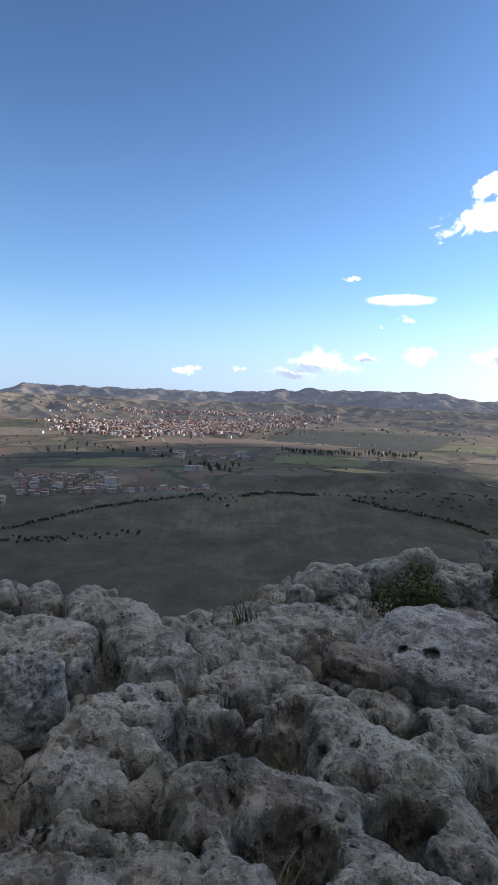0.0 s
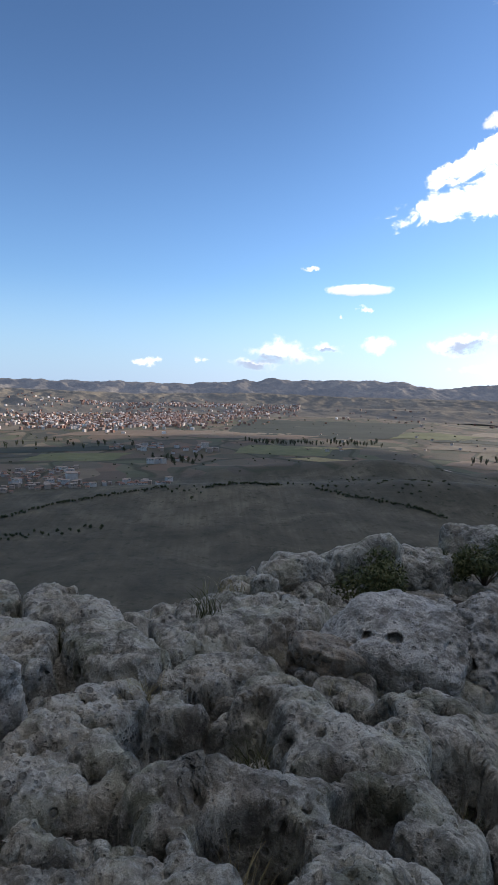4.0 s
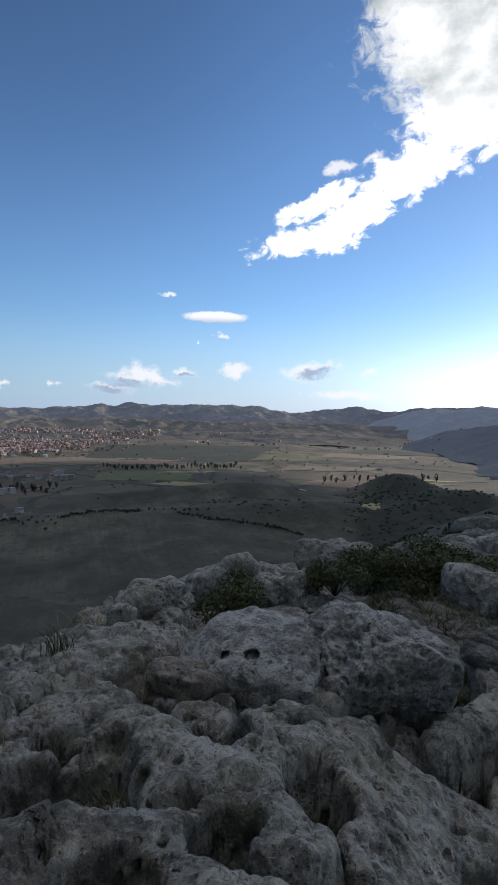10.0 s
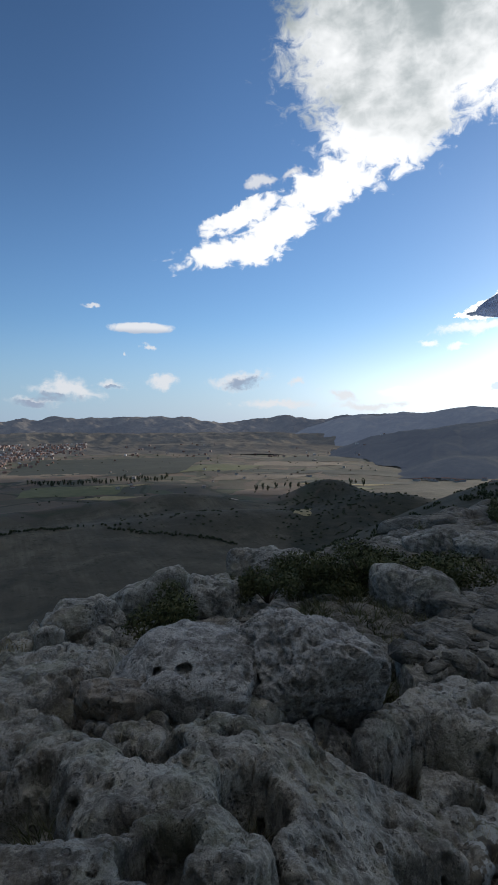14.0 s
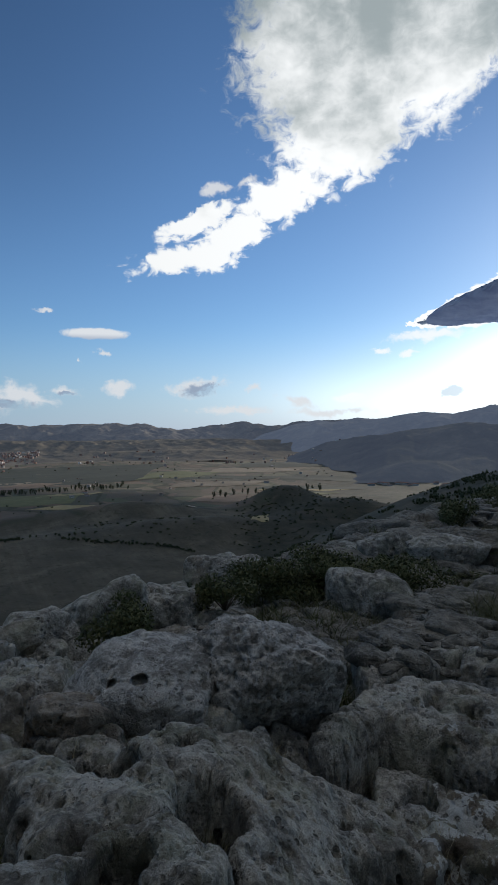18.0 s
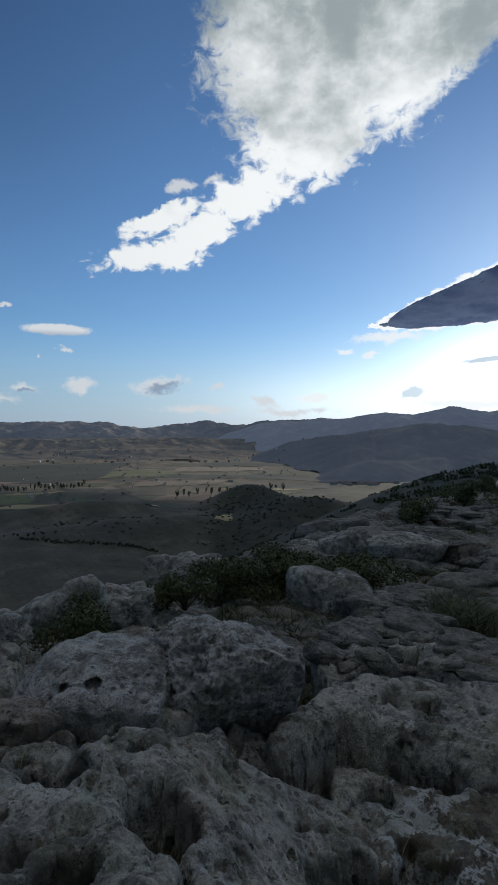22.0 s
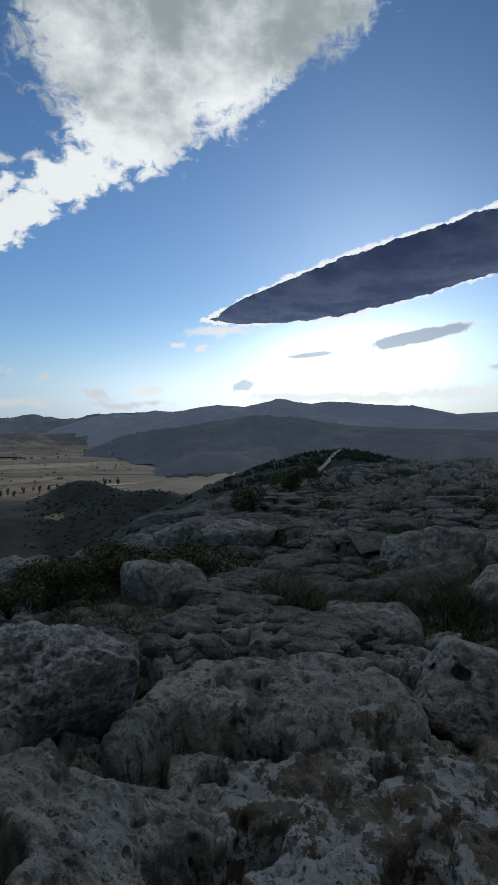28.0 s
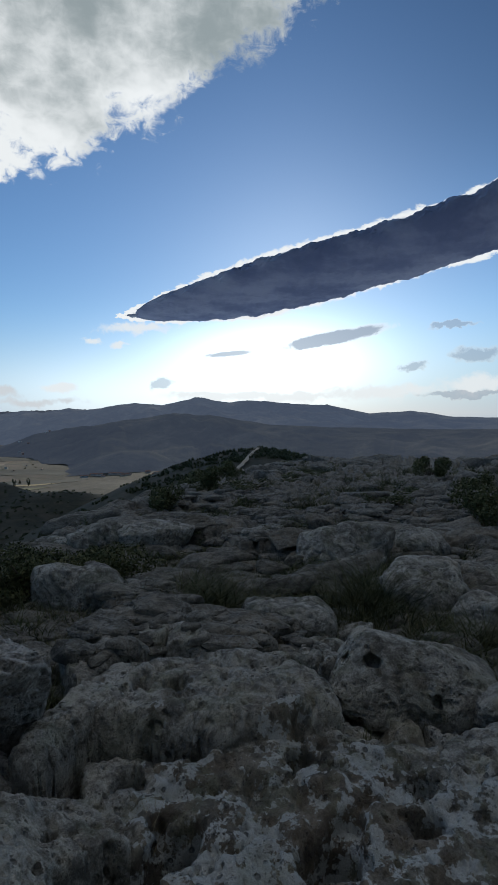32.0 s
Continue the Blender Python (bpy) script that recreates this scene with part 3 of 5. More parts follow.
bed(0.22, 0.06, (-1.87, 4.40), (-2.03, 4.96), (-1.97, 5.14), (-1.82, 5.02), (-1.65, 4.55), (-1.64, 4.22))
bed(0.26, 0.08, (-1.60, 4.51), (-1.52, 4.85), (-1.21, 4.69), (-0.89, 4.30), (-0.71, 4.08), (-0.65, 3.82), (-0.96, 3.93), (-1.40, 3.95))
bed(0.24, 0.07, (-2.08, 4.03), (-1.44, 4.01), (-1.15, 3.86), (-1.04, 3.35), (-0.94, 3.10), (-1.08, 3.02), (-1.20, 3.28), (-1.80, 3.46))
bed(0.28, 0.10, (-1.06, 3.75), (-0.74, 3.82), (-0.55, 3.65), (-0.30, 3.15), (-0.42, 2.88), (-0.65, 2.97), (-0.86, 3.17), (-0.97, 3.35))
bed(0.20, 0.06, (-0.51, 4.00), (-0.35, 4.11), (-0.19, 3.80), (-0.12, 3.50), (-0.26, 3.34), (-0.38, 3.52))
bed(0.22, 0.07, (-0.31, 4.11), (-0.05, 4.55), (0.10, 4.71), (0.49, 4.65), (0.90, 4.41), (0.75, 3.93), (0.26, 3.61), (-0.09, 3.51), (-0.21, 3.72))
bed(0.16, 0.05, (-0.25, 3.46), (-0.05, 3.75), (0.18, 3.61), (0.25, 3.46), (0.03, 3.39))
bed(0.18, 0.05, (-0.34, 3.04), (-0.19, 3.29), (0.06, 3.36), (0.33, 3.32), (0.32, 3.16), (0.07, 3.02), (-0.11, 2.91), (-0.31, 2.91))
bed(0.30, 0.08, (-0.88, 2.49), (-0.72, 2.71), (-0.60, 2.86), (-0.41, 2.79), (-0.35, 2.56), (-0.43, 2.36), (-0.50, 2.30), (-0.65, 2.42))
bed(0.32, 0.12, (-0.90, 1.93), (-0.91, 2.21), (-0.84, 2.45), (-0.64, 2.40), (-0.48, 2.28), (-0.37, 2.10), (-0.31, 1.99), (-0.38, 1.88), (-0.53, 1.81), (-0.70, 1.79))
bed(0.22, 0.06, (-0.37, 2.75), (-0.11, 2.87), (-0.00, 2.83), (-0.09, 2.59), (-0.20, 2.39), (-0.35, 2.34), (-0.44, 2.42), (-0.37, 2.62))
bed(0.29, 0.10, (0.06, 2.78), (0.20, 2.91), (0.38, 2.78), (0.49, 2.60), (0.53, 2.42), (0.58, 2.34), (0.73, 2.35), (0.87, 2.46), (0.90, 2.29), (0.78, 1.98), (0.69, 1.91), (0.53, 1.94), (0.26, 2.01), (0.20, 2.05), (0.25, 2.21), (0.03, 2.46))
bed(0.17, 0.07, (0.01, 2.62), (0.19, 2.69), (0.30, 2.61), (0.28, 2.34), (0.18, 2.24), (-0.15, 2.33), (-0.07, 2.53))
bed(0.34, 0.12, (-0.38, 1.85), (-0.21, 2.00), (-0.03, 2.04), (0.18, 1.95), (0.41, 1.85), (0.33, 1.68), (0.23, 1.58), (-0.05, 1.29), (-0.18, 1.29), (-0.21, 1.56), (-0.28, 1.75))
bed(0.30, 0.10, (-0.91, 1.55), (-0.75, 1.68), (-0.71, 1.81), (-0.51, 1.75), (-0.40, 1.67), (-0.31, 1.61), (-0.19, 1.60), (-0.09, 1.23), (-0.75, 1.24))
bed(0.30, 0.10, (0.09, 1.44), (0.20, 1.63), (0.30, 1.72), (0.43, 1.65), (0.55, 1.54), (0.63, 1.46), (0.53, 1.23), (0.05, 1.20))
bed(0.27, 0.09, (0.34, 1.93), (0.45, 1.96), (0.60, 1.94), (0.75, 1.95), (0.82, 1.80), (0.90, 1.76), (0.84, 1.60), (0.65, 1.54), (0.54, 1.63), (0.48, 1.74), (0.37, 1.72), (0.31, 1.77))
bed(0.28, 0.16, (0.61, 2.64), (0.85, 2.66), (1.09, 2.72), (1.26, 2.60), (1.50, 2.62), (1.60, 2.47), (1.63, 2.40), (1.77, 2.41), (1.91, 2.26), (1.94, 2.09), (2.01, 1.88), (1.76, 1.65), (1.11, 1.50), (0.90, 1.58), (0.94, 1.84), (0.76, 1.94), (0.86, 2.25), (0.74, 2.33), (0.58, 2.40))
bed(0.20, 0.05, (0.78, 2.07), (0.88, 2.12), (0.95, 2.05), (0.97, 1.99), (0.83, 1.90), (0.75, 1.96))
bed(0.34, 0.20, (2.02, 2.78), (2.26, 2.94), (2.93, 3.26), (3.46, 3.17), (3.93, 2.69), (4.18, 2.17), (3.94, 1.61), (3.58, 1.40), (3.32, 1.67), (2.99, 2.04), (2.78, 2.48), (2.56, 2.73), (2.19, 2.67), (1.99, 2.66))
bed(0.14, 0.06, (1.35, 2.67), (1.56, 2.77), (1.89, 2.59), (2.16, 2.39), (2.43, 2.62), (2.61, 2.53), (2.64, 2.31), (2.83, 2.06), (3.00, 2.01), (3.47, 1.84), (3.74, 1.71), (3.59, 1.45), (3.61, 1.16), (3.76, 1.06), (3.70, 0.90), (4.44, 0.32), (2.25, 0.15), (0.81, 1.56))
bed(0.30, 0.06, (3.77, 4.25), (4.31, 4.29), (4.99, 4.23), (5.00, 3.55), (4.71, 3.16), (4.14, 2.96), (3.86, 3.27), (3.49, 3.47), (3.40, 3.79))
bed(0.24, 0.05, (4.47, 3.63), (5.01, 3.29), (4.99, 2.98), (4.62, 2.43), (4.30, 2.64), (4.01, 3.06))
bed(0.22, 0.04, (4.44, 2.20), (4.96, 2.27), (4.78, 2.02), (4.62, 1.80), (4.35, 1.89))
bed(0.26, 0.06, (3.36, 3.96), (3.61, 4.06), (4.50, 4.38), (4.50, 4.04), (3.84, 3.44), (3.03, 3.40))

hollow(0.04, 1.56, 0.161, 0.38)
hollow(0.48, 1.74, 0.102, 0.25)
hollow(-0.23, 2.40, 0.179, 0.25)
hollow(-0.69, 1.59, 0.036, 0.10)
hollow(-0.47, 1.67, 0.046, 0.07)
hollow(-0.21, 1.58, 0.035, 0.10)
hollow(-0.64, 2.54, 0.040, 0.09)
hollow(-0.49, 2.62, 0.035, 0.07)
hollow(0.68, 2.44, 0.128, 0.18)
hollow(0.64, 3.00, 0.051, 0.09)
hollow(-0.48, 1.99, 0.057, 0.05)
hollow(-0.70, 2.15, 0.044, 0.07)
hollow(1.03, 2.43, 0.061, 0.20)
hollow(0.93, 2.01, 0.148, 0.35)
hollow(0.70, 2.46, 0.144, 0.18)
hollow(0.95, 2.57, 0.029, 0.06)
hollow(0.41, 2.22, 0.019, 0.06)
hollow(0.53, 1.78, 0.095, 0.22)
hollow(2.95, 3.67, 0.086, 0.06)
hollow(0.15, 2.51, 0.076, 0.07)
hollow(-0.03, 2.75, 0.162, 0.28)
hollow(0.08, 2.38, 0.173, 0.15)
hollow(2.43, 2.27, 0.087, 0.20)
hollow(2.12, 1.69, 0.157, 0.28)
hollow(3.17, 1.50, 0.123, 0.20)
hollow(2.46, 1.03, 0.177, 0.15)
hollow(2.93, 0.68, 0.088, 0.12)
hollow(3.24, 0.77, 0.094, 0.12)
hollow(2.73, 1.03, 0.129, 0.06)
hollow(3.39, 1.63, 0.051, 0.10)
hollow(1.74, 1.74, 0.222, 0.28)
hollow(2.24, 1.88, 0.058, 0.07)
hollow(3.11, 2.79, 0.083, 0.07)
hollow(3.25, 2.58, 0.083, 0.07)
hollow(3.18, 2.47, 0.054, 0.07)
hollow(3.26, 3.01, 0.039, 0.06)
hollow(3.48, 2.29, 0.041, 0.07)
hollow(3.59, 3.89, 0.091, 0.10)
hollow(4.05, 3.75, 0.077, 0.09)
hollow(2.77, 1.61, 0.069, 0.06)
hollow(1.72, 2.10, 0.040, 0.06)


def summit(x, y, az, r, z):
    """The broken karst pavement of the summit: blocks and slabs parted by crevices."""
    rim = rim_radius(az)
    p = np.stack([x, y, 0 * x], 1)
    warp = np.stack([fbm(p * 1.3, 3), fbm(p * 1.3 + 31, 3), 0 * p[:, 0]], 1)
    f1, f2 = worley(p * 1.15 + 0.5 * warp)
    g1, g2 = worley(p * (0.8, 1.1, 1) + 0.3 * warp + 5)
    h1, h2 = worley(p * 2.6 + 0.6 * warp + 3)
    far = smooth(r, 6, 14)
    bed = 1 - smooth(r, 4.0, 5.6)
    relief = (1 - far) * ((0.15 * smooth(f2 - f1, 0.02, 0.22) - 0.09) * (1 - 0.75 * bed) + bed * (0.15 * smooth(h2 - h1, 0.03, 0.3) - 0.04 + 0.10 * (1 - smooth(az, 28, 42)) + 0.08 * fbm(p * 1.3 + 7, 3)))
    relief += far * (0.5 * smooth(g2 - g1, 0.02, 0.2) * (0.6 + 0.9 * fbm(p * 0.35, 2)) - 0.2 + 0.16 * fbm(p * 1.6, 4, 0.55, True))
    close = r < 16
    zn = z + (relief - 0.10) * (1 - smooth(r / rim, 1.0, 1.5))
    zn = outcrop(x, y, zn, warp)
    # narrow deep joints across the slabs, and the solution holes
    tight = fbm(p * 2.6, 2)
    k1, k2 = worley(p * (0.95, 1.35, 1) + 0.55 * warp + 9)
    joint = smooth(0.075 + 0.05 * tight - (k2 - k1), 0, 0.05) * smooth(fbm(p * 0.8 + 4, 2), -0.22, 0.05)
    zn = zn - 0.24 * joint * (1 - far) * (1 - 0.9 * bed)
    for hx, hy, wide, deep in HOLLOWS:
        near = np.hypot(x - hx, y - hy) < 1.6 * wide
        out = np.hypot(x[near] - hx, (y[near] - hy) * 1.25) / wide * (1 + 0.5 * tight[near])
        zn[near] -= 1.8 * deep * (1 - smooth(out, 0.62, 1.0))
    return zn, warp, close


def summit_z(x, y):
    """The lowest ground of the summit within a hand of a place."""
    px, py = (g.ravel() for g in np.meshgrid(x + np.linspace(-0.08, 0.08, 3), y + np.linspace(-0.08, 0.08, 3)))
    az, r = np.degrees(np.arctan2(px, py)), np.hypot(px, py)
    return float(summit(px, py, az, r, land(px, py))[0].min())


def ground_sheet():
    az = np.concatenate([np.arange(-30, 90.01, 0.17), np.arange(93, 330, 4.0)])
    inner, outer = [1.3], [9.0]
    while inner[-1] < 9:
        inner.append(inner[-1] * 1.0037)
    while outer[-1] < 4950:
        outer.append(outer[-1] * (1.007 if outer[-1] < 24 else 1.021))
    inner[-1] = 9.0
    # near rows are spread evenly over the rock's own surface, so that steep faces get as many as flat ones
    a, r = np.meshgrid(az, inner)
    a = (a + 180) % 360 - 180
    x, y = (r * np.sin(np.radians(a))).ravel(), (r * np.cos(np.radians(a))).ravel()
    zf = summit(x, y, a.ravel(), r.ravel(), land(x, y))[0].reshape(a.shape)
    run = np.hypot(np.diff(r, axis=0), np.diff(zf, axis=0)) / r[1:]
    even = np.log(r[1:] / r[:-1])
    run = run * 0.6 + even * 0.4
    wide = np.pad(run, ((0, 0), (30, 30)), mode="edge")
    for _ in range(2):
        total = np.cumsum(wide, axis=1)
        wide = (total[:, 30:] - total[:, :-30]) / 30
    run = wide[:, :len(az)]
    run = np.concatenate([np.zeros((1, len(az))), np.cumsum(run, axis=0)])
    rows_near = 470
    rn, zn = np.empty((rows_near, len(az))), np.empty((rows_near, len(az)))
    for c in range(len(az)):
        at = np.interp(np.linspace(0, run[-1, c], rows_near), run[:, c], np.arange(len(inner)))
        rn[:, c] = np.interp(at, np.arange(len(inner)), r[:, c])
        zn[:, c] = np.interp(at, np.arange(len(inner)), zf[:, c])
    a2, r2 = np.meshgrid(az, [0.01, 0.5, 0.95] + [0] * rows_near + outer[1:])
    r2[3:3 + rows_near] = rn
    a, r = ((a2 + 180) % 360 - 180).ravel(), r2.ravel()
    x, y = r * np.sin(np.radians(a)), r * np.cos(np.radians(a))
    z = land(x, y)
    rim = rim_radius(a)
    rad = r2[:, 0]
    past = np.repeat((np.arange(len(rad)) >= 3 + rows_near) & (rad < 75), len(az))
    z[past] = summit(x[past], y[past], a[past], r[past], z[past])[0]
    z.reshape(r2.shape)[3:3 + rows_near] = zn
    near = np.repeat(rad < 16, len(az))
    zn, close = z[near], np.full(int(near.sum()), True)
    flat = np.stack([x[near], y[near], 0 * zn], 1)
    warp = np.stack([fbm(flat * 1.3, 3), fbm(flat * 1.3 + 31, 3), 0 * zn], 1)
    # weather the surface along its own normal
    rows = int(near.sum()) // len(az)
    co = np.stack([x[near], y[near], zn], 1).reshape(rows, len(az), 3)
    nrm = np.cross(np.gradient(co, axis=1), np.gradient(co, axis=0))
    nrm /= np.linalg.norm(nrm, axis=2)[..., None] + 1e-9
    nrm = nrm.reshape(-1, 3)
    nrm *= np.sign(nrm[:, 2:3])
    wear = karst(co.reshape(-1, 3)[close], warp[close], 0.9)[:, None] * nrm[close]
    idx = np.flatnonzero(near)[close]
    x[idx] += wear[:, 0]
    y[idx] += wear[:, 1]
    z[idx] += wear[:, 2]
    step = len(az)
    faces = grid_faces(len(rad), step, True)
    mid = faces[:, 0]
    am, rm, ratio = a[mid], r[mid], r[mid] / rim[mid]
    jig = fbm(np.stack([x[mid], y[mid], 0 * x[mid]], 1) / 140, 4, 0.6)
    patchy = fbm(np.stack([x[mid], y[mid], 0 * x[mid]], 1) * 1.6, 4, 0.65) * (r[mid] < 8)
    am, rm, ratio = am + 12 * jig * (rm > 60), rm * (1 + 0.35 * jig * (rm > 60)), ratio * (1 + 0.3 * jig)
    slot = np.where(ratio < 1.25, np.where((a[mid] + 9 * patchy > 47) & (r[mid] + patchy < 3.6), 2, np.where((a[mid] + 9 * patchy > 30) & (r[mid] + patchy > 5.6), 3, 0)), 1)
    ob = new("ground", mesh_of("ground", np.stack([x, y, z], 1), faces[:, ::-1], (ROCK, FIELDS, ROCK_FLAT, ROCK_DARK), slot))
    return tagged(ob, "karst rock summit falling away to a wide valley of fields", "ground", kind="structure")


GROUND = ground_sheet()


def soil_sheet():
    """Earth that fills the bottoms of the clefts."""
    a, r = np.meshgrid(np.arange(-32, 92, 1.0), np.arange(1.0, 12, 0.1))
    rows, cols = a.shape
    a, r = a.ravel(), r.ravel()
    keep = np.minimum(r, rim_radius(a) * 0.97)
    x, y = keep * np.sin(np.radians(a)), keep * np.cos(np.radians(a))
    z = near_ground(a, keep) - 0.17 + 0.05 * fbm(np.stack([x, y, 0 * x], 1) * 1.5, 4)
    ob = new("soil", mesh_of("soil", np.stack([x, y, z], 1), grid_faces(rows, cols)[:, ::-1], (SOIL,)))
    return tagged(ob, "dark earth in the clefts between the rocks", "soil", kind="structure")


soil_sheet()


def range_of_hills(label, az0, az1, foot, crest_r, back, profile, seed, mat, rough=0.30, wavy=0.06, fold=330):
    """A mountain range: crest line by (heading, angle above the level), spurs and gullies down to the valley."""
    az, t = np.meshgrid(np.arange(az0, az1, 0.12), np.linspace(0, 1, 140))
    rows, cols = az.shape
    az, t = az.ravel(), t.ravel()
    peak = np.interp(az, [p[0] for p in profile], [p[1] for p in profile])
    wave = wavy * fbm(np.stack([az * 0.45, 0 * az, 0 * az + seed], 1), 4, 0.5)
    if isinstance(foot, tuple):
        foot = np.interp(az, [p[0] for p in foot], [p[1] for p in foot]) + 220 * fbm(np.stack([az * 0.33, 0 * az, 0 * az + seed], 1), 4)
    r = foot + (back - foot) * t
    x, y = r * np.sin(np.radians(az)), r * np.cos(np.radians(az))
    p = np.stack([x, y, 0 * x + seed], 1)
    w = 200 * fbm(p / 700, 3)
    up = np.clip((r + w * 0.8 - foot) / (crest_r - foot), 0, 1)
    crest = EYE_Z + crest_r * np.tan(np.radians(peak + wave * smooth(up, 0.45, 1.0)))
    down = smooth(r, crest_r, back)
    spur = fbm(np.stack([x / fold + 0.3 * w / 260, y / fold, 0 * x + seed], 1), 4, 0.42, True)
    shape = (0.35 * up + 0.65 * smooth(up, 0, 1.0) if mat is not WOODED else 0.3 * up + 0.7 * smooth(up, 0.0, 1.0)) * (1 - 0.55 * down)
    z = VALLEY - 4 + (crest - VALLEY) * shape
    z += rough * (crest - VALLEY) * shape * (spur - 0.35) * (1 - 0.85 * smooth(up, 0.6, 1.0)) * (1 - 0.5 * down)
    z -= 16 * (1 - smooth(up, 0, 0.06))
    z += 3 * fbm(p / 130, 3) * smooth(up, 0.02, 0.2)
    ends = smooth(az, az0, az0 + 8) * (1 - smooth(az, az1 - 12, az1))
    z = (VALLEY - 5) + (z - VALLEY + 5) * ends
    ob = new("mountain_range", mesh_of("mountain_range", np.stack([x, y, z], 1), grid_faces(rows, cols)[:, ::-1], (mat,)))
    return tagged(ob, label, "mountains", kind="structure")


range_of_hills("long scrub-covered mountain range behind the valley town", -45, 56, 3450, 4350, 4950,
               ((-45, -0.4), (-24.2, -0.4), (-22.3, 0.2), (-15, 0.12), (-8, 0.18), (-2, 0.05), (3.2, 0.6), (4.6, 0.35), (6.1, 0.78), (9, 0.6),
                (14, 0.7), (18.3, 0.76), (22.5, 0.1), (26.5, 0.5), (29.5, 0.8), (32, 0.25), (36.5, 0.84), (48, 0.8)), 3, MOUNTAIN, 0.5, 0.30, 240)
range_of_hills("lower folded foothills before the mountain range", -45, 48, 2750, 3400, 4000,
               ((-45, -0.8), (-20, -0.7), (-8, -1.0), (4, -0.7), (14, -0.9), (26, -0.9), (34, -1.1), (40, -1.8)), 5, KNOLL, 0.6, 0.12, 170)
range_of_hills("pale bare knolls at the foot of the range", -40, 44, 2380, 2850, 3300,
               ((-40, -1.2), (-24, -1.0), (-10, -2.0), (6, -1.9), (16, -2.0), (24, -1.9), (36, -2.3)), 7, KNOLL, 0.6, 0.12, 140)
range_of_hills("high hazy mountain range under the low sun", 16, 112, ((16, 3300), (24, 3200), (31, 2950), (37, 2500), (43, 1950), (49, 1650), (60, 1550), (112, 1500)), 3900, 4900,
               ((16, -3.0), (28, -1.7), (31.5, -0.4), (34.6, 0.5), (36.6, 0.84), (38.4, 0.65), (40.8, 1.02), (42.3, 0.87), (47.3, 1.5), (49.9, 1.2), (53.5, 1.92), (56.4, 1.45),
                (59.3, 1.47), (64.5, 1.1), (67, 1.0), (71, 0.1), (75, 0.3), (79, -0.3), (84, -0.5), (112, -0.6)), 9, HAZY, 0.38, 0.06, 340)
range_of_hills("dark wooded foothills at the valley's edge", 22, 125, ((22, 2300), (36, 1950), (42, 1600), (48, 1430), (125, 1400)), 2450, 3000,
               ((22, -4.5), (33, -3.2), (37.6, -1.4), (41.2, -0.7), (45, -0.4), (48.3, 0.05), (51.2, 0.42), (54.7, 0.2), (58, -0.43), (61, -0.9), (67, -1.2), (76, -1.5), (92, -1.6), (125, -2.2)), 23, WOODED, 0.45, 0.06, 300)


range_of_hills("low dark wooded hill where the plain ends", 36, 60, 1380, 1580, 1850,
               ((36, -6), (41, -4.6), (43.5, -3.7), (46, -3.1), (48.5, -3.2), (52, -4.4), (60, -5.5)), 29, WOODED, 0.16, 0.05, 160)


def dark_cloud():
    """The long stratocumulus that hides the sun: a ragged sheet seen from below."""
    s, v = np.meshgrid(np.linspace(0, 1, 520) ** 1.4, np.linspace(0, 2 * np.pi, 90, endpoint=False))
    rows, cols = s.shape
    s, v = s.ravel(), v.ravel()
    az = 47.5 + 60.7 * s
    centre = 10.0 + 0.205 * (az - 46)
    half = 2.68 * np.minimum(1, (az - 47.45) / 14) ** 0.52 * (1 - smooth(s, 0.9, 1.0))
    p = np.stack([az * 0.5, np.sin(v) * half * 0.8, np.cos(v) * 1.2], 1)
    rag = 1 + 0.18 * fbm(p, 4, 0.55) + 0.05 * fbm(p * 4, 4, 0.55)
    el = centre + half * np.sin(v) * rag
    top = 840.0
    base = top - 28 * np.cos(v) * np.minimum(half, 1.5) * (1 + 0.4 * fbm(p * 3, 4, 0.55))
    a, r = np.radians(az), top / np.tan(np.radians(el))
    co = np.stack([np.sin(a) * r, np.cos(a) * r, base], 1)
    mat, n, oc, sh = material("cloud_body")
    soft = n.mix(n.span(n.noise(oc, 0.0032, 6, 0.62), 0.35, 0.65), (0.40, 0.46, 0.62), (0.66, 0.71, 0.82))
    finish(n, sh, soft, 1.0)
    # light seeps through the droplets from above
    seep, both = n.add("ShaderNodeBsdfTranslucent"), n.add("ShaderNodeMixShader")
    n.put(seep.inputs[0], soft)
    both.inputs[0].default_value = 0.5
    n.put(both.inputs[1], sh.outputs[0])
    n.put(both.inputs[2], seep.outputs[0])
    n.put(mat.node_tree.nodes["Material Output"].inputs[0], both.outputs[0])
    ob = new("cloud", mesh_of("cloud", co, np.concatenate([grid_faces(rows, cols), ring(rows, cols)]), (mat,)))
    return tagged(ob, "long dark grey cloud with shining edges before the sun", "cloud", kind="structure")


def ring(rows, cols):
    c = np.arange(cols - 1)
    return np.stack([(rows - 1) * cols + c, (rows - 1) * cols + c + 1, c + 1, c], 1)


dark_cloud()

# ---- rocks ----
BALLS = {}


def ball(level):
    """Directions and triangles of an icosphere."""
    if level not in BALLS:
        bm = bmesh.new()
        bmesh.ops.create_icosphere(bm, subdivisions=level, radius=1.0)
        BALLS[level] = (np.array([v.co[:] for v in bm.verts]), np.array([[v.index for v in f.verts] for f in bm.faces]))
        bm.free()
    return BALLS[level]


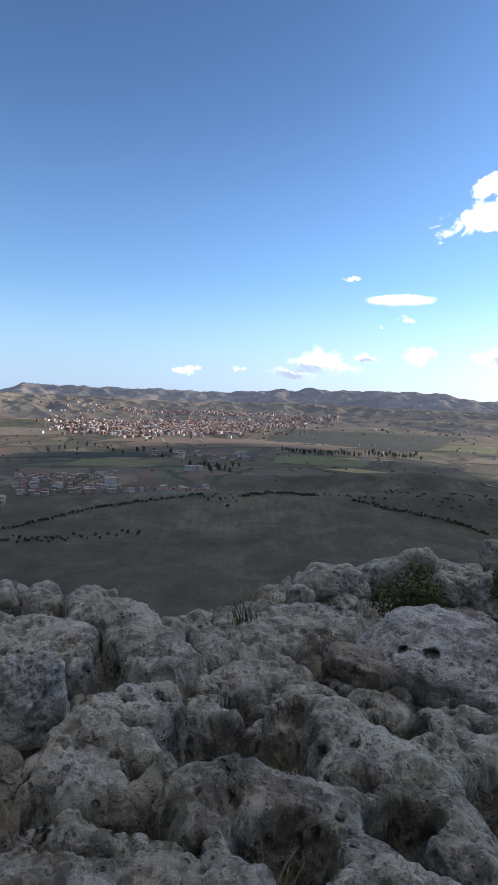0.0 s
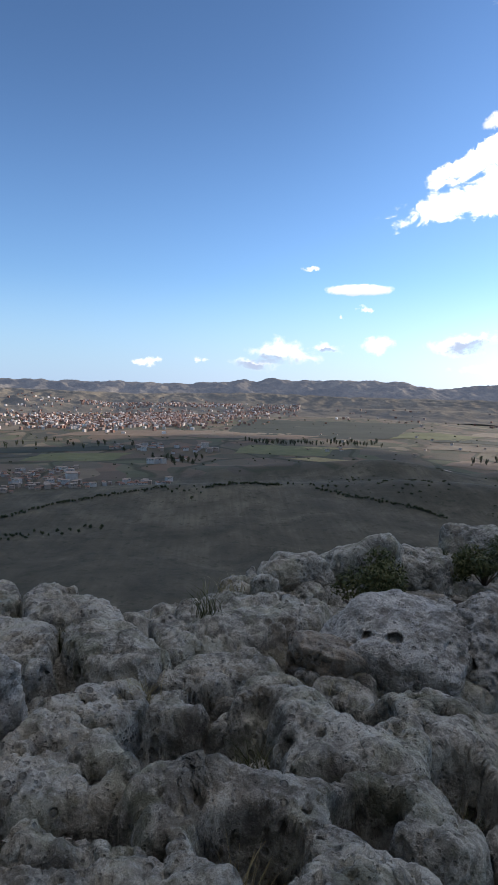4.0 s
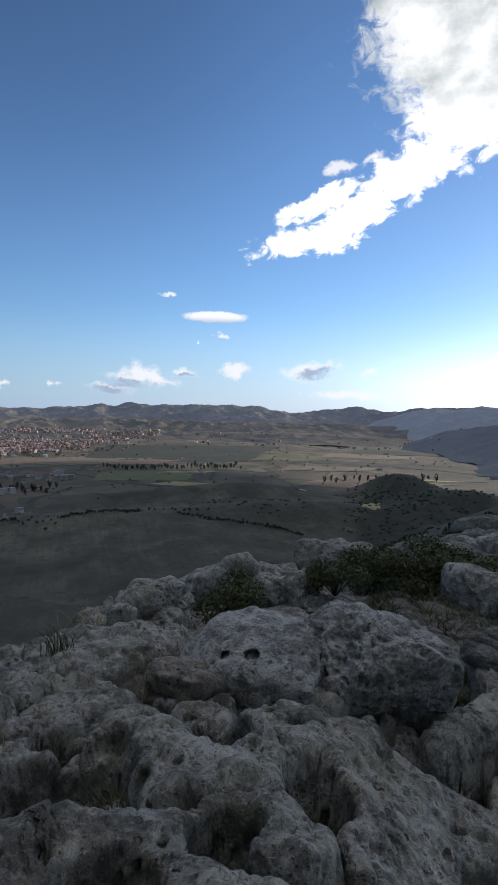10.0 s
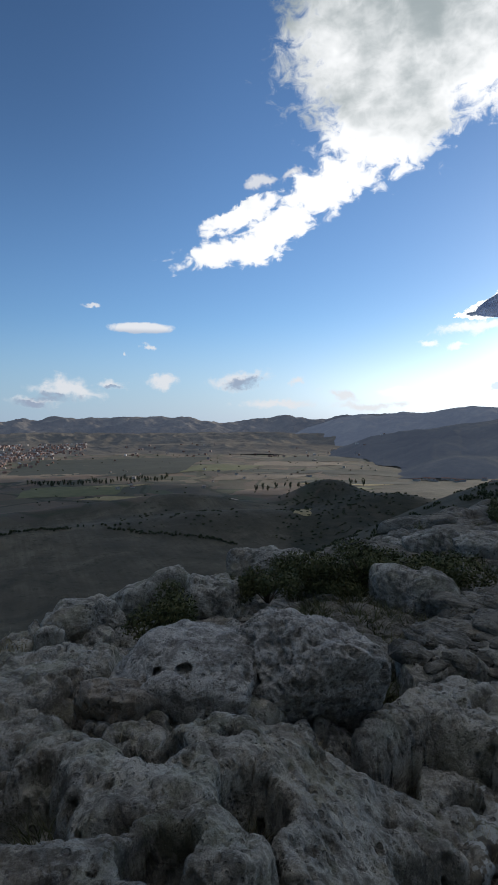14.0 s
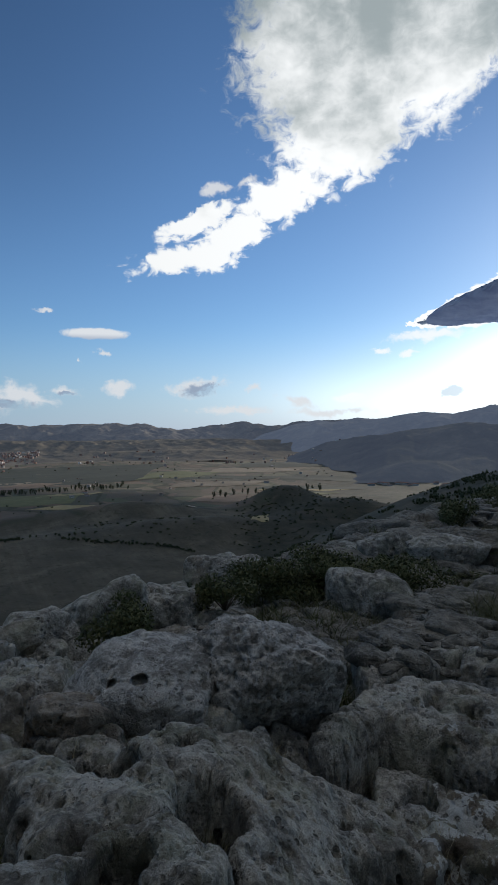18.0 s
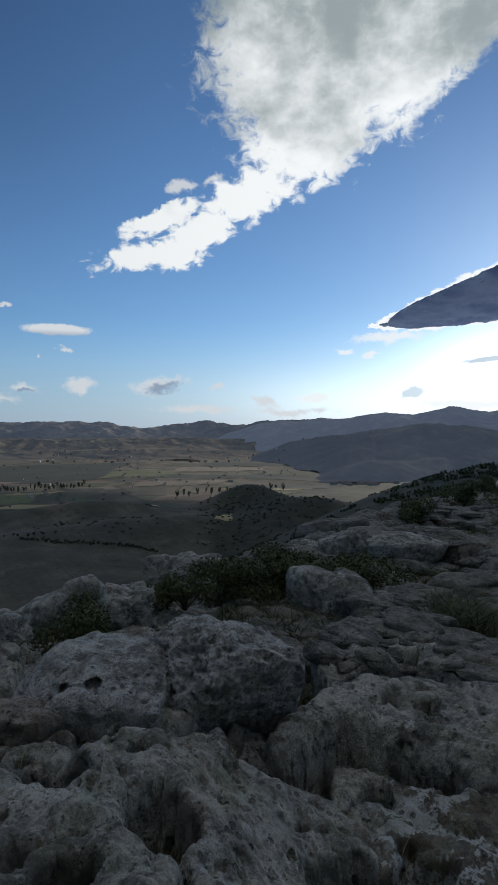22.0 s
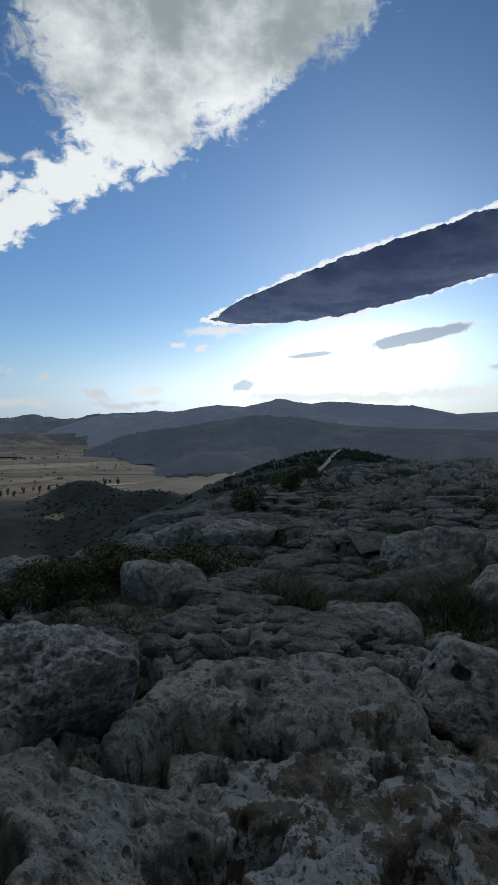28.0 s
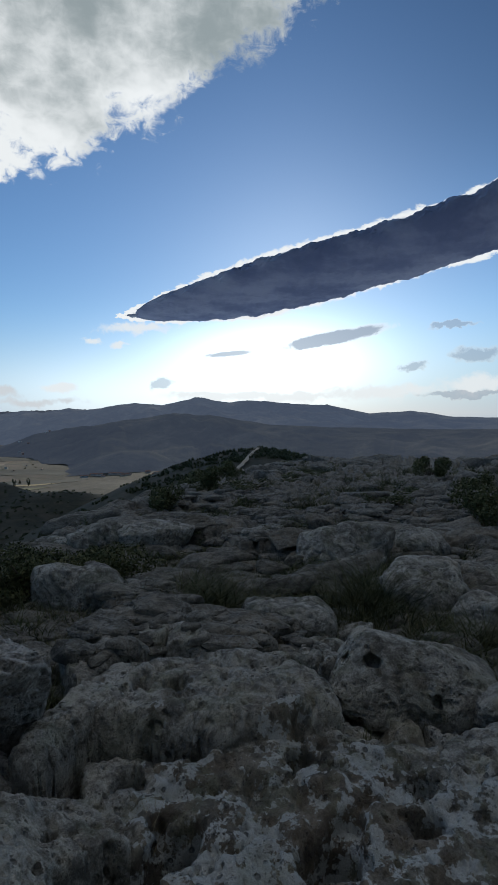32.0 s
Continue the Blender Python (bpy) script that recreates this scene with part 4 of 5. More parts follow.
def rock_mesh(w, d, h, p, level, seed, mat, holes=(), pits=0.5):
    """A weathered block: soft facets, scoops, bedding, solution pits and round holes (across, up, radius on the front)."""
    rng = np.random.RandomState(seed)
    dirs, tris = ball(level)
    nrm = rng.normal(size=(14, 3))
    nrm[:6] = ((1, 0, 0), (-1, 0, 0), (0, 1, 0), (0, -1, 0), (0, 0, 1), (0, 0, -1))
    nrm += rng.normal(size=(14, 3)) * 0.2
    nrm /= np.linalg.norm(nrm, axis=1)[:, None]
    reach = rng.uniform(0.92 if level > 6 else 0.78, 1.2, 14)
    reach[:6] = rng.uniform(0.94, 1.0, 6)
    q = np.clip(dirs @ nrm.T / reach, 0, None)
    rad = (q ** (p * 1.7)).sum(1) ** (-1 / (p * 1.7))
    size = np.array((w / 2, d / 2, h / 2))
    co = dirs * rad[:, None] * size
    out = co / (size ** 2)
    out /= np.linalg.norm(out, axis=1)[:, None]
    shift = rng.uniform(-50, 50, 3)
    mean = (w + d + h) / 3
    at = co + shift
    wob = np.stack([fbm(at * 2.2, 2), fbm(at * 2.2 + 40, 2), fbm(at * 2.2 + 80, 2)], 1)
    move = (0.12 if level > 6 else 0.2) * mean * fbm(at * 1.25 / mean + 0.25 * wob, 3, 0.5)
    move += karst(at, wob, 0.55 + 0.5 * pits, level > 4)
    if pits > 0.8 and level > 5:
        for k, deep in ((17.0, 0.026), (33.0, 0.014)):
            cup, _ = worley(at * k + 1.4 * wob + k)
            move -= deep * smooth(1 - cup / 0.55, 0.0, 0.35) * smooth(dirs[:, 2], 0.3, 0.5) * smooth(fbm(at * 0.45 * k, 2), -0.12, 0.06)
    if level > 5:
        pit, _ = worley(at * 26 + 0.5 * wob)
        move -= 0.012 * smooth(0.40 - pit, 0, 0.22) * smooth(fbm(at * 3 + 3, 2), 0.2 - 0.4 * pits, 0.4 - 0.3 * pits)
    co = co + out * move[:, None]
    for across, up, hole in holes:
        way = np.array((across, -math.sqrt(max(0.05, 1 - across ** 2 - up ** 2)), up))
        spot = co[np.argmax(dirs @ way)]
        dist = np.linalg.norm((co - spot) * (1, 1, 1.15), axis=1) * (1 + 0.35 * wob[:, 1])
        inward = np.array((0.0, 0.75, -0.45))
        co = co + inward * (2.2 * hole * smooth(1 - dist / hole, 0.0, 0.22))[:, None]
    return mesh_of("boulder", co, tris, (mat,))


def boulder(x, y, z, w, d, h, turn, p, level, seed, mat=None, holes=(), pits=0.5, label="", deep=0.0, tilt=(0, 0)):
    """A boulder w wide, d deep and h above the ground; deep: how much further it reaches back under its neighbours."""
    a = radians(-turn)
    x, y = x + deep / 2 * math.sin(a), y + deep / 2 * math.cos(a)
    me = rock_mesh(w * 1.04, d * 1.05 + deep, h + 0.14, p, level, seed, mat or ROCK, holes, pits)
    ob = new("boulder", me)
    ob.matrix_world = pose(x, y, z + h / 2 - 0.11, tilt[0], tilt[1], turn)
    return tagged(ob, label or "weathered grey limestone boulder pitted by rain on the summit", "boulder", "summit boulders")


boulder(-1.29, 2.77, -0.07, 0.44, 0.40, 0.52, 23, 7, 6, 11, mat=ROCK_PALE, pits=0.9)
boulder(-1.99, 5.07, -0.29, 0.30, 0.27, 0.25, 20, 7, 5, 13)
boulder(-2.40, 5.10, -0.31, 0.40, 0.36, 0.25, 24, 7, 5, 14)
boulder(1.22, 3.58, -0.16, 0.92, 0.80, 0.48, -20, 6, 7, 29, mat=ROCK_PALE, holes=((-0.05, 0.84, 0.06), (-0.40, 0.78, 0.05)), pits=0.2, tilt=(8, 0), label="rounded pale boulder with a round hole near its top")
boulder(2.04, 3.55, -0.33, 1.06, 0.84, 0.66, -32, 8, 7, 30, mat=ROCK_PALE, holes=((-0.62, 0.25, 0.11),), pits=0.9, tilt=(10, 0), label="big pale boulder with a deeply pitted top")
# added block: stands for a brownish rock face lying in shade
boulder(0.66, 3.55, -0.14, 0.40, 0.42, 0.31, -10, 6, 6, 31, mat=ROCK_BROWN, label="added brown limestone block standing for a shaded face beside the pale boulder")
boulder(0.87, 5.80, -0.33, 0.78, 0.62, 0.30, -9, 6, 6, 34)
boulder(1.74, 6.50, -0.40, 0.90, 0.81, 0.39, -15, 6, 6, 35)
boulder(0.50, 5.47, -0.29, 0.31, 0.28, 0.18, -6, 5, 5, 36)
boulder(0.88, 5.37, -0.29, 0.29, 0.26, 0.14, -10, 5, 5, 37)
boulder(2.48, 6.29, -0.41, 0.79, 0.63, 0.31, -22, 5, 6, 38)
boulder(3.91, 7.77, -0.60, 1.03, 0.92, 0.42, -27, 6, 6, 39)
boulder(4.98, 5.60, -0.69, 1.08, 0.90, 0.60, -42, 9, 6, 40, pits=0.1, label="smooth light grey block resting on the ledge")
boulder(5.54, 2.76, -0.66, 1.08, 0.74, 0.38, -63, 4, 6, 50, pits=0.1, label="smooth round grey boulder among dry grass")
boulder(5.61, 2.12, -0.64, 0.36, 0.32, 0.13, -69, 4, 5, 47)
boulder(4.72, 1.22, -0.62, 1.30, 0.95, 0.42, -75, 4, 7, 48, holes=((-0.34, 0.74, 0.085), (0.30, 0.25, 0.06), (-0.6, 0.7, 0.04)), pits=0.3, label="low grey boulder hollowed like an eye")
boulder(8.35, 1.11, -0.72, 0.86, 0.69, 0.34, -82, 5, 6, 55)
boulder(7.23, 1.69, -0.69, 0.96, 0.77, 0.45, -77, 5, 6, 56)
boulder(7.02, 0.96, -0.68, 0.79, 0.63, 0.30, -82, 5, 6, 57)
boulder(9.05, 3.52, -0.77, 1.49, 1.19, 0.57, -69, 5, 6, 58)
boulder(10.15, 2.57, -0.79, 1.17, 0.94, 0.46, -76, 5, 6, 59)
boulder(7.54, 7.84, -0.81, 0.98, 0.69, 0.57, -43, 7, 6, 60)
boulder(8.05, 6.95, -0.80, 1.21, 0.85, 0.55, -49, 7, 6, 61)
boulder(4.50, 0.52, -0.60, 0.34, 0.28, 0.35, -83, 4, 6, 64)


# ---- loose stones and blocks over the summit plateau ----
def scatter_stones():
    rng = np.random.RandomState(5)
    shapes = [rock_mesh(1.0, 0.8, 0.5, 8, 4, 300 + i, ROCK_DARK) for i in range(9)]
    count = 0
    while count < 150:
        az, r = rng.uniform(38, 93), 7.5 * math.exp(rng.uniform(0, 2.0))
        if r > rim_radius(az) * 1.02:
            continue
        x, y = r * math.sin(radians(az)), r * math.cos(radians(az))
        z = float(near_ground(np.array([az]), np.array([r]))[0])
        ob = new("boulder", shapes[rng.randint(9)])
        s = rng.uniform(0.3, 0.95) * (0.75 + r / 60)
        ob.matrix_world = pose(x, y, z + 0.10 * s, rng.uniform(-9, 9), rng.uniform(-9, 9), -58 + rng.uniform(-25, 25)) @ Matrix.Diagonal((s * rng.uniform(1, 1.8), s, s * rng.uniform(0.7, 1.2), 1))
        tagged(ob, "flat-topped block of the grey karst plateau", "boulder", "plateau blocks")
        count += 1


scatter_stones()


def ledge_blocks():
    """Flat broken blocks that lie in rows over the nearer plateau."""
    rng = np.random.RandomState(15)
    shapes = [rock_mesh(1.0, 0.7, 0.42, 9, 5, 340 + i, (ROCK_DARK, ROCK_DARK, ROCK)[i % 3], pits=0.7) for i in range(8)]
    count = 0
    while count < 95:
        az, r = rng.uniform(34, 92), 5.4 * math.exp(rng.uniform(0, 1.1))
        if r > rim_radius(az) * 0.97 or r < 6.2 and az > 52:
            continue
        x, y = r * math.sin(radians(az)), r * math.cos(radians(az))
        s = rng.uniform(0.22, 0.6) * (0.6 + r / 18)
        ob = new("boulder", shapes[rng.randint(8)])
        ob.matrix_world = pose(x, y, summit_z(x, y) + 0.12 * s, rng.uniform(-6, 6), rng.uniform(-6, 6), -60 + rng.normal() * 14) @ Matrix.Diagonal((s * rng.uniform(1, 2.0), s, s * rng.uniform(0.8, 1.4), 1))
        tagged(ob, "broken grey limestone block on the karst plateau", "boulder", "plateau blocks")
        count += 1


ledge_blocks()


def rubble():
    """Small broken stone all over the plateau, too much to count."""
    rng = np.random.RandomState(25)
    kinds = [rock_mesh(1.0, 0.75, 0.5, 9, 3, 380 + i, ROCK_DARK) for i in range(6)]
    shapes = []
    for me in kinds:
        co, tri = np.empty(3 * len(me.vertices), np.float32), np.empty(3 * len(me.polygons), np.int32)
        me.vertices.foreach_get("co", co)
        me.loops.foreach_get("vertex_index", tri)
        shapes.append((co.reshape(-1, 3), tri.reshape(-1, 3)))
        bpy.data.meshes.remove(me)
    az, r = rng.uniform(32, 92, 1500), 4.9 * np.exp(rng.uniform(0, 1.35, 1500))
    x, y = r * np.sin(np.radians(az)), r * np.cos(np.radians(az))
    z = summit(x, y, az, r, land(x, y))[0]
    verts, faces, count = [], [], 0
    for i in np.flatnonzero(r < rim_radius(az) * 0.97):
        co, tri = shapes[rng.randint(6)]
        s, a = rng.uniform(0.09, 0.3) * (0.7 + r[i] / 14), -1.05 + rng.normal() * 0.4
        v = co * (s * rng.uniform(1, 2.2), s, s * rng.uniform(0.6, 1.1))
        verts.append(np.stack([x[i] + v[:, 0] * math.cos(a) - v[:, 1] * math.sin(a), y[i] + v[:, 0] * math.sin(a) + v[:, 1] * math.cos(a), z[i] + v[:, 2] + 0.05 * s], 1))
        faces.append(tri + count)
        count += len(v)
    ob = new("rubble", mesh_of("rubble", np.concatenate(verts), np.concatenate(faces), (ROCK_DARK,), soft=False))
    return tagged(ob, "broken grey stones strewn over the plateau", "stones", kind="stuff")


rubble()


# ---- plants on the summit ----
def leaf_material(name, a, b, c):
    mat, n, co, sh = material(name)
    isl = n.add("ShaderNodeNewGeometry").outputs["Random Per Island"]
    col = n.ramp(n.math("MULTIPLY_ADD", isl, 0.7, n.math("MULTIPLY", n.noise(co, 6, 3), 0.3)), (0.1, a), (0.5, b), (0.9, c))
    finish(n, sh, col, 0.7)
    sh.inputs["Subsurface Weight"].default_value = 0.0
    return mat


DRY = leaf_material("dry_grass", (0.20, 0.17, 0.09), (0.32, 0.27, 0.15), (0.42, 0.37, 0.24))
GREEN = leaf_material("green_grass", (0.045, 0.055, 0.022), (0.085, 0.095, 0.04), (0.17, 0.155, 0.08))
LEAF = leaf_material("shrub_leaf", (0.045, 0.055, 0.022), (0.085, 0.098, 0.038), (0.15, 0.145, 0.06))
TWIG = earth_material("twig_bark", (0.06, 0.045, 0.03), (0.10, 0.08, 0.06), (0.15, 0.12, 0.09), 12, 0.01)


def blades(n, height, wide, seed, lean=0.5, thick=0.006):
    """Arched, tapered blades that fan out of one root."""
    rng = np.random.RandomState(seed)
    verts, faces = [], []
    for _ in range(n):
        a, ha = rng.uniform(0, 6.283), rng.uniform(0, 6.283)
        root = rng.normal(size=2) * wide * 0.22
        h = height * rng.uniform(0.45, 1.1)
        bend = lean * h * rng.uniform(0.2, 1.2) + 0.15 * wide
        side = np.array((math.sin(ha), math.cos(ha))) * thick * rng.uniform(0.6, 1.3)
        k = len(verts)
        for s in (0.0, 0.4, 0.75):
            c = root + np.array((math.cos(a), math.sin(a))) * bend * s * s
            z = h * (s - 0.22 * s * s)
            wv = side * (1 - s * 0.75)
            verts += [(c[0] - wv[0], c[1] - wv[1], z), (c[0] + wv[0], c[1] + wv[1], z)]
        c = root + np.array((math.cos(a), math.sin(a))) * bend * 1.15
        verts += [(c[0], c[1], h * 0.8), (c[0] + 0.001, c[1], h * 0.8)]
        for j in (0, 2, 4):
            faces.append((k + j, k + j + 1, k + j + 3, k + j + 2))
    return verts, faces


def base_height(x, y):
    az, r = np.degrees(np.arctan2(x, y)), np.hypot(x, y)
    return float(near_ground(np.array([az]), np.array([r]))[0])


def grass_tuft(x, y, height, wide, n, mat, seed, label, lift=0.0, lean=0.5, thick=0.005):
    v, f = blades(n, height, wide, seed, lean, thick)
    ob = new("grass_tuft", mesh_of("grass_tuft", v, f, (mat,)))
    ob.matrix_world = pose(x, y, max(summit_z(x, y), base_height(x, y) - 0.18) + 0.02 + lift)
    return tagged(ob, label, "grass", "grass tufts in the crevices")


def tufts():
    dry, green, big = "dry straw-coloured grass tuft in a rock crevice", "green grass tuft growing in a rock hollow", "dense dark clump of esparto grass between rocks"
    for i, (x, y, h, w, n, kind) in enumerate((
            (5.47, 3.94, 0.72, 1.2, 900, 2), (6.02, 3.15, 0.5, 1.1, 600, 2), (6.74, 2.32, 0.8, 1.1, 800, 2), (6.41, 1.64, 0.33, 0.5, 200, 0),
            (6.15, 0.91, 0.58, 0.7, 320, 2), (0.04, 1.58, 0.55, 0.24, 110, 0), (0.16, 2.33, 0.30, 0.2, 130, 1), (0.44, 3.75, 0.24, 0.15, 50, 0))):
        grass_tuft(x, y, h, w, n, (DRY, GREEN, GREEN)[kind], i, (dry, green, big)[kind], lean=0.8 if kind == 2 else 0.45, thick=0.006 if kind == 2 else 0.0035)
    for i, (x, y, h, w, n, kind) in enumerate((
            (0.95, 3.27, 0.18, 0.32, 60, 0), (0.13, 5.47, 0.22, 0.34, 70, 0), (0.93, 2.03, 0.36, 0.22, 170, 1), (0.95, 2.0, 0.38, 0.2, 40, 0), (1.04, 6.95, 0.3, 0.36, 80, 0),
            (-1.0, 3.6, 0.25, 0.22, 70, 1), (-0.08, 3.97, 0.28, 0.24, 80, 1), (0.58, 3.57, 0.2, 0.22, 50, 0), (0.70, 2.48, 0.2, 0.2, 110, 1), (0.48, 1.76, 0.22, 0.16, 70, 1), (-0.23, 2.5, 0.24, 0.2, 70, 1))):
        grass_tuft(x, y, h, w, n, (DRY, GREEN)[kind], 20 + i, (dry, green)[kind], thick=0.003)
    for i, (x, y, h, w, n, kind) in enumerate((
            (2.05, 1.85, 0.5, 0.08, 9, 0), (2.24, 1.97, 0.2, 0.12, 40, 0), (-0.4, 2.69, 0.2, 0.16, 60, 0),
            (1.39, 7.21, 0.24, 0.23, 60, 0), (7.4, 5.94, 0.4, 0.29, 60, 0), (8.2, 4.6, 0.4, 0.5, 120, 1), (9.6, 3.4, 0.4, 0.6, 140, 1))):
        grass_tuft(x, y, h, w, n, (DRY, GREEN)[kind], 40 + i, (dry, green)[kind], thick=0.003)


def dry_stalk(x, y, h, seed):
    """A dead flower stalk: a thin bent stem with short side twigs, each a tapered three-sided rod."""
    rng = np.random.RandomState(seed)
    ob = new("dry_stalk")

    def rod(name, a, b, thick):
        verts = []
        for s in (0.0, 0.5, 1.0):
            c = np.array(a) + (np.array(b) - np.array(a)) * s + (0.03 * h * math.sin(3.14 * s), 0, 0)
            for j in range(3):
                verts.append((c[0] + thick * (1.15 - s) * math.cos(2.09 * j), c[1] + thick * (1.15 - s) * math.sin(2.09 * j), c[2]))
        faces = [(k + j, k + (j + 1) % 3, k + 3 + (j + 1) % 3, k + 3 + j) for k in (0, 3) for j in range(3)]
        rod_ob = new(name, mesh_of(name, verts, faces, (DRY,)))
        rod_ob.parent = ob

    rod("stem", (0, 0, 0), (-0.10 * h, 0.02, h), 0.005)
    for _ in range(9):
        s = rng.uniform(0.12, 0.95)
        a = rng.uniform(0, 6.28)
        start = (-0.10 * h * s + 0.03 * h * math.sin(3.14 * s), 0.02 * s, h * s)
        reach = h * rng.uniform(0.08, 0.22)
        rod("twig", start, (start[0] + math.cos(a) * reach, start[1] + math.sin(a) * reach, start[2] + reach * 0.9), 0.0028)
    ob.matrix_world = pose(x, y, summit_z(x, y) + 0.02, 0, 0, -50)
    return tagged(ob, "dead dry flower stalk standing beside a pothole", "dry stalk")


dry_stalk(2.03, 1.87, 0.42, 4)
dry_stalk(2.17, 1.83, 0.2, 5)


def small_tufts():
    rng = np.random.RandomState(77)
    made = 0
    while made < 34:
        az, r = rng.uniform(-22, 86), rng.uniform(2.3, 8.5)
        if r > rim_radius(az) * 0.97:
            continue
        x, y = r * math.sin(radians(az)), r * math.cos(radians(az))
        if summit_z(x, y) > base_height(x, y) - 0.02:
            continue
        dry = rng.rand() < 0.6
        grass_tuft(x, y, rng.uniform(0.12, 0.26), rng.uniform(0.1, 0.25), rng.randint(25, 70), DRY if dry else GREEN, 100 + made,
                   "short dry grass in a cleft of the rock" if dry else "short green grass in a cleft of the rock", thick=0.003)
        made += 1


tufts()
small_tufts()


def part(name, me, parent, label=""):
    ob = new(name, me)
    ob.parent = parent
    return tagged(ob, label) if label else ob


def leaves(n, w, d, h, size, seed, lumps=9):
    """Small folded leaves in an uneven crown of several lumps."""
    rng = np.random.RandomState(seed)
    heart = rng.uniform(-1, 1, (lumps, 3)) * (w / 2 * 0.72, d / 2 * 0.72, h * 0.28) + (0, 0, h * 0.5)
    own = rng.uniform(0.5, 1.0, lumps)
    pick = rng.randint(lumps, size=n)
    way = rng.normal(size=(n, 3))
    way /= np.linalg.norm(way, axis=1)[:, None]
    c = heart[pick] + way * (rng.uniform(0.35, 1.0, n) ** 0.5 * own[pick])[:, None] * (w * 0.24, d * 0.24, h * 0.36)
    c[:, 2] = np.maximum(c[:, 2], 0.03)
    t = rng.normal(size=(n, 3))
    t /= np.linalg.norm(t, axis=1)[:, None]
    b = np.cross(t, way)
    b /= np.linalg.norm(b, axis=1)[:, None] + 1e-6
    s = (size * rng.uniform(0.6, 1.3, n))[:, None]
    v = np.stack([c - t * s, c - b * s * 0.45 + way * s * 0.15, c + t * s, c + b * s * 0.45 + way * s * 0.15], 1).reshape(-1, 3)
    return v, np.arange(4 * n).reshape(-1, 4)


def stems(n, w, d, h, seed, thick):
    rng = np.random.RandomState(seed)
    verts, faces = [], []
    for _ in range(n):
        tip = np.array((rng.uniform(-0.4, 0.4) * w, rng.uniform(-0.4, 0.4) * d, h * rng.uniform(0.5, 0.85)))
        k = len(verts)
        for s in (0.0, 0.5, 1.0):
            c = tip * (s, s, s ** 0.8) + rng.normal(size=3) * 0.03 * h * s
            for j in range(4):
                a = j * math.pi / 2
                verts.append((c[0] + math.cos(a) * thick * (1.1 - s), c[1] + math.sin(a) * thick * (1.1 - s), c[2]))
        for lv in (0, 4):
            for j in range(4):
                faces.append((k + lv + j, k + lv + (j + 1) % 4, k + lv + 4 + (j + 1) % 4, k + lv + 4 + j))
    return verts, faces


def shrub(x, y, w, d, h, n, size, seed, turn=0.0, label="dense dark green shrub among the rocks", z=None):
    ob = new("shrub")
    v, f = stems(12, w, d, h, seed, 0.012 * max(1, w))
    part("stem", mesh_of("stem", v, f, (TWIG,)), ob)
    v, f = leaves(n, w, d, h, size, seed)
    part("foliage", mesh_of("foliage", v, f, (LEAF,)), ob)
    ob.matrix_world = pose(x, y, (base_height(x, y) if z is None else z) - 0.03, 0, 0, turn)
    return tagged(ob, label, "shrub", "shrubs of the summit")


shrub(4.85, 6.3, 3.3, 1.4, 0.72, 13000, 0.030, 1, -37, "broad leafy shrub spreading between the boulders")
shrub(5.9, 6.9, 2.1, 1.1, 0.66, 5000, 0.030, 11, -40)
shrub(3.10, 6.05, 1.0, 0.8, 0.6, 3000, 0.026, 2, -27)
shrub(1.62, 5.35, 0.95, 0.6, 0.5, 3000, 0.022, 3, -16, "low green shrub behind the pale boulder")
shrub(7.3, 7.1, 1.2, 0.8, 0.5, 2500, 0.03, 4)
shrub(18.1, 12.8, 1.7, 1.2, 1.1, 3000, 0.05, 5)
shrub(11.7, 9.9, 1.5, 1.2, 0.9, 3000, 0.045, 6)
shrub(26.5, 6.2, 2.3, 1.6, 1.3, 3000, 0.06, 7)
shrub(13.3, 2.0, 1.9, 1.4, 1.1, 3500, 0.045, 8)
shrub(13.5, 8.4, 0.8, 0.7, 0.4, 1200, 0.03, 9)
shrub(21, 3.4, 1.8, 1.2, 0.8, 1800, 0.05, 12)


def plateau_shrubs():
    """Low dark cushions of maquis over the plateau."""
    rng = np.random.RandomState(91)
    kinds = [shrub(40 + 2 * i, -20, 1.0, 0.9, 0.55, 700, 0.03, 200 + i, label="low dark cushion shrub on the karst plateau") for i in range(3)]
    placed = 0
    while placed < 60:
        az, r = rng.uniform(40, 90), 7.5 * math.exp(rng.uniform(0, 1.75))
        if r > rim_radius(az) * 0.98 or fbm(np.array([[az * 0.2, r * 0.12, 3.0]]), 2)[0] < 0.0:
            continue
        x, y = r * math.sin(radians(az)), r * math.cos(radians(az))
        m = pose(x, y, summit_z(x, y) - 0.03, 0, 0, rng.uniform(0, 360)) @ Matrix.Diagonal((*(np.array((1.4, 1.0, 0.6)) * rng.uniform(0.5, 1.3) * (0.8 + r / 50)), 1))
        ob = copy_thing(kinds[placed % 3], m) if placed >= 3 else kinds[placed]
        ob.matrix_world = m
        placed += 1


plateau_shrubs()


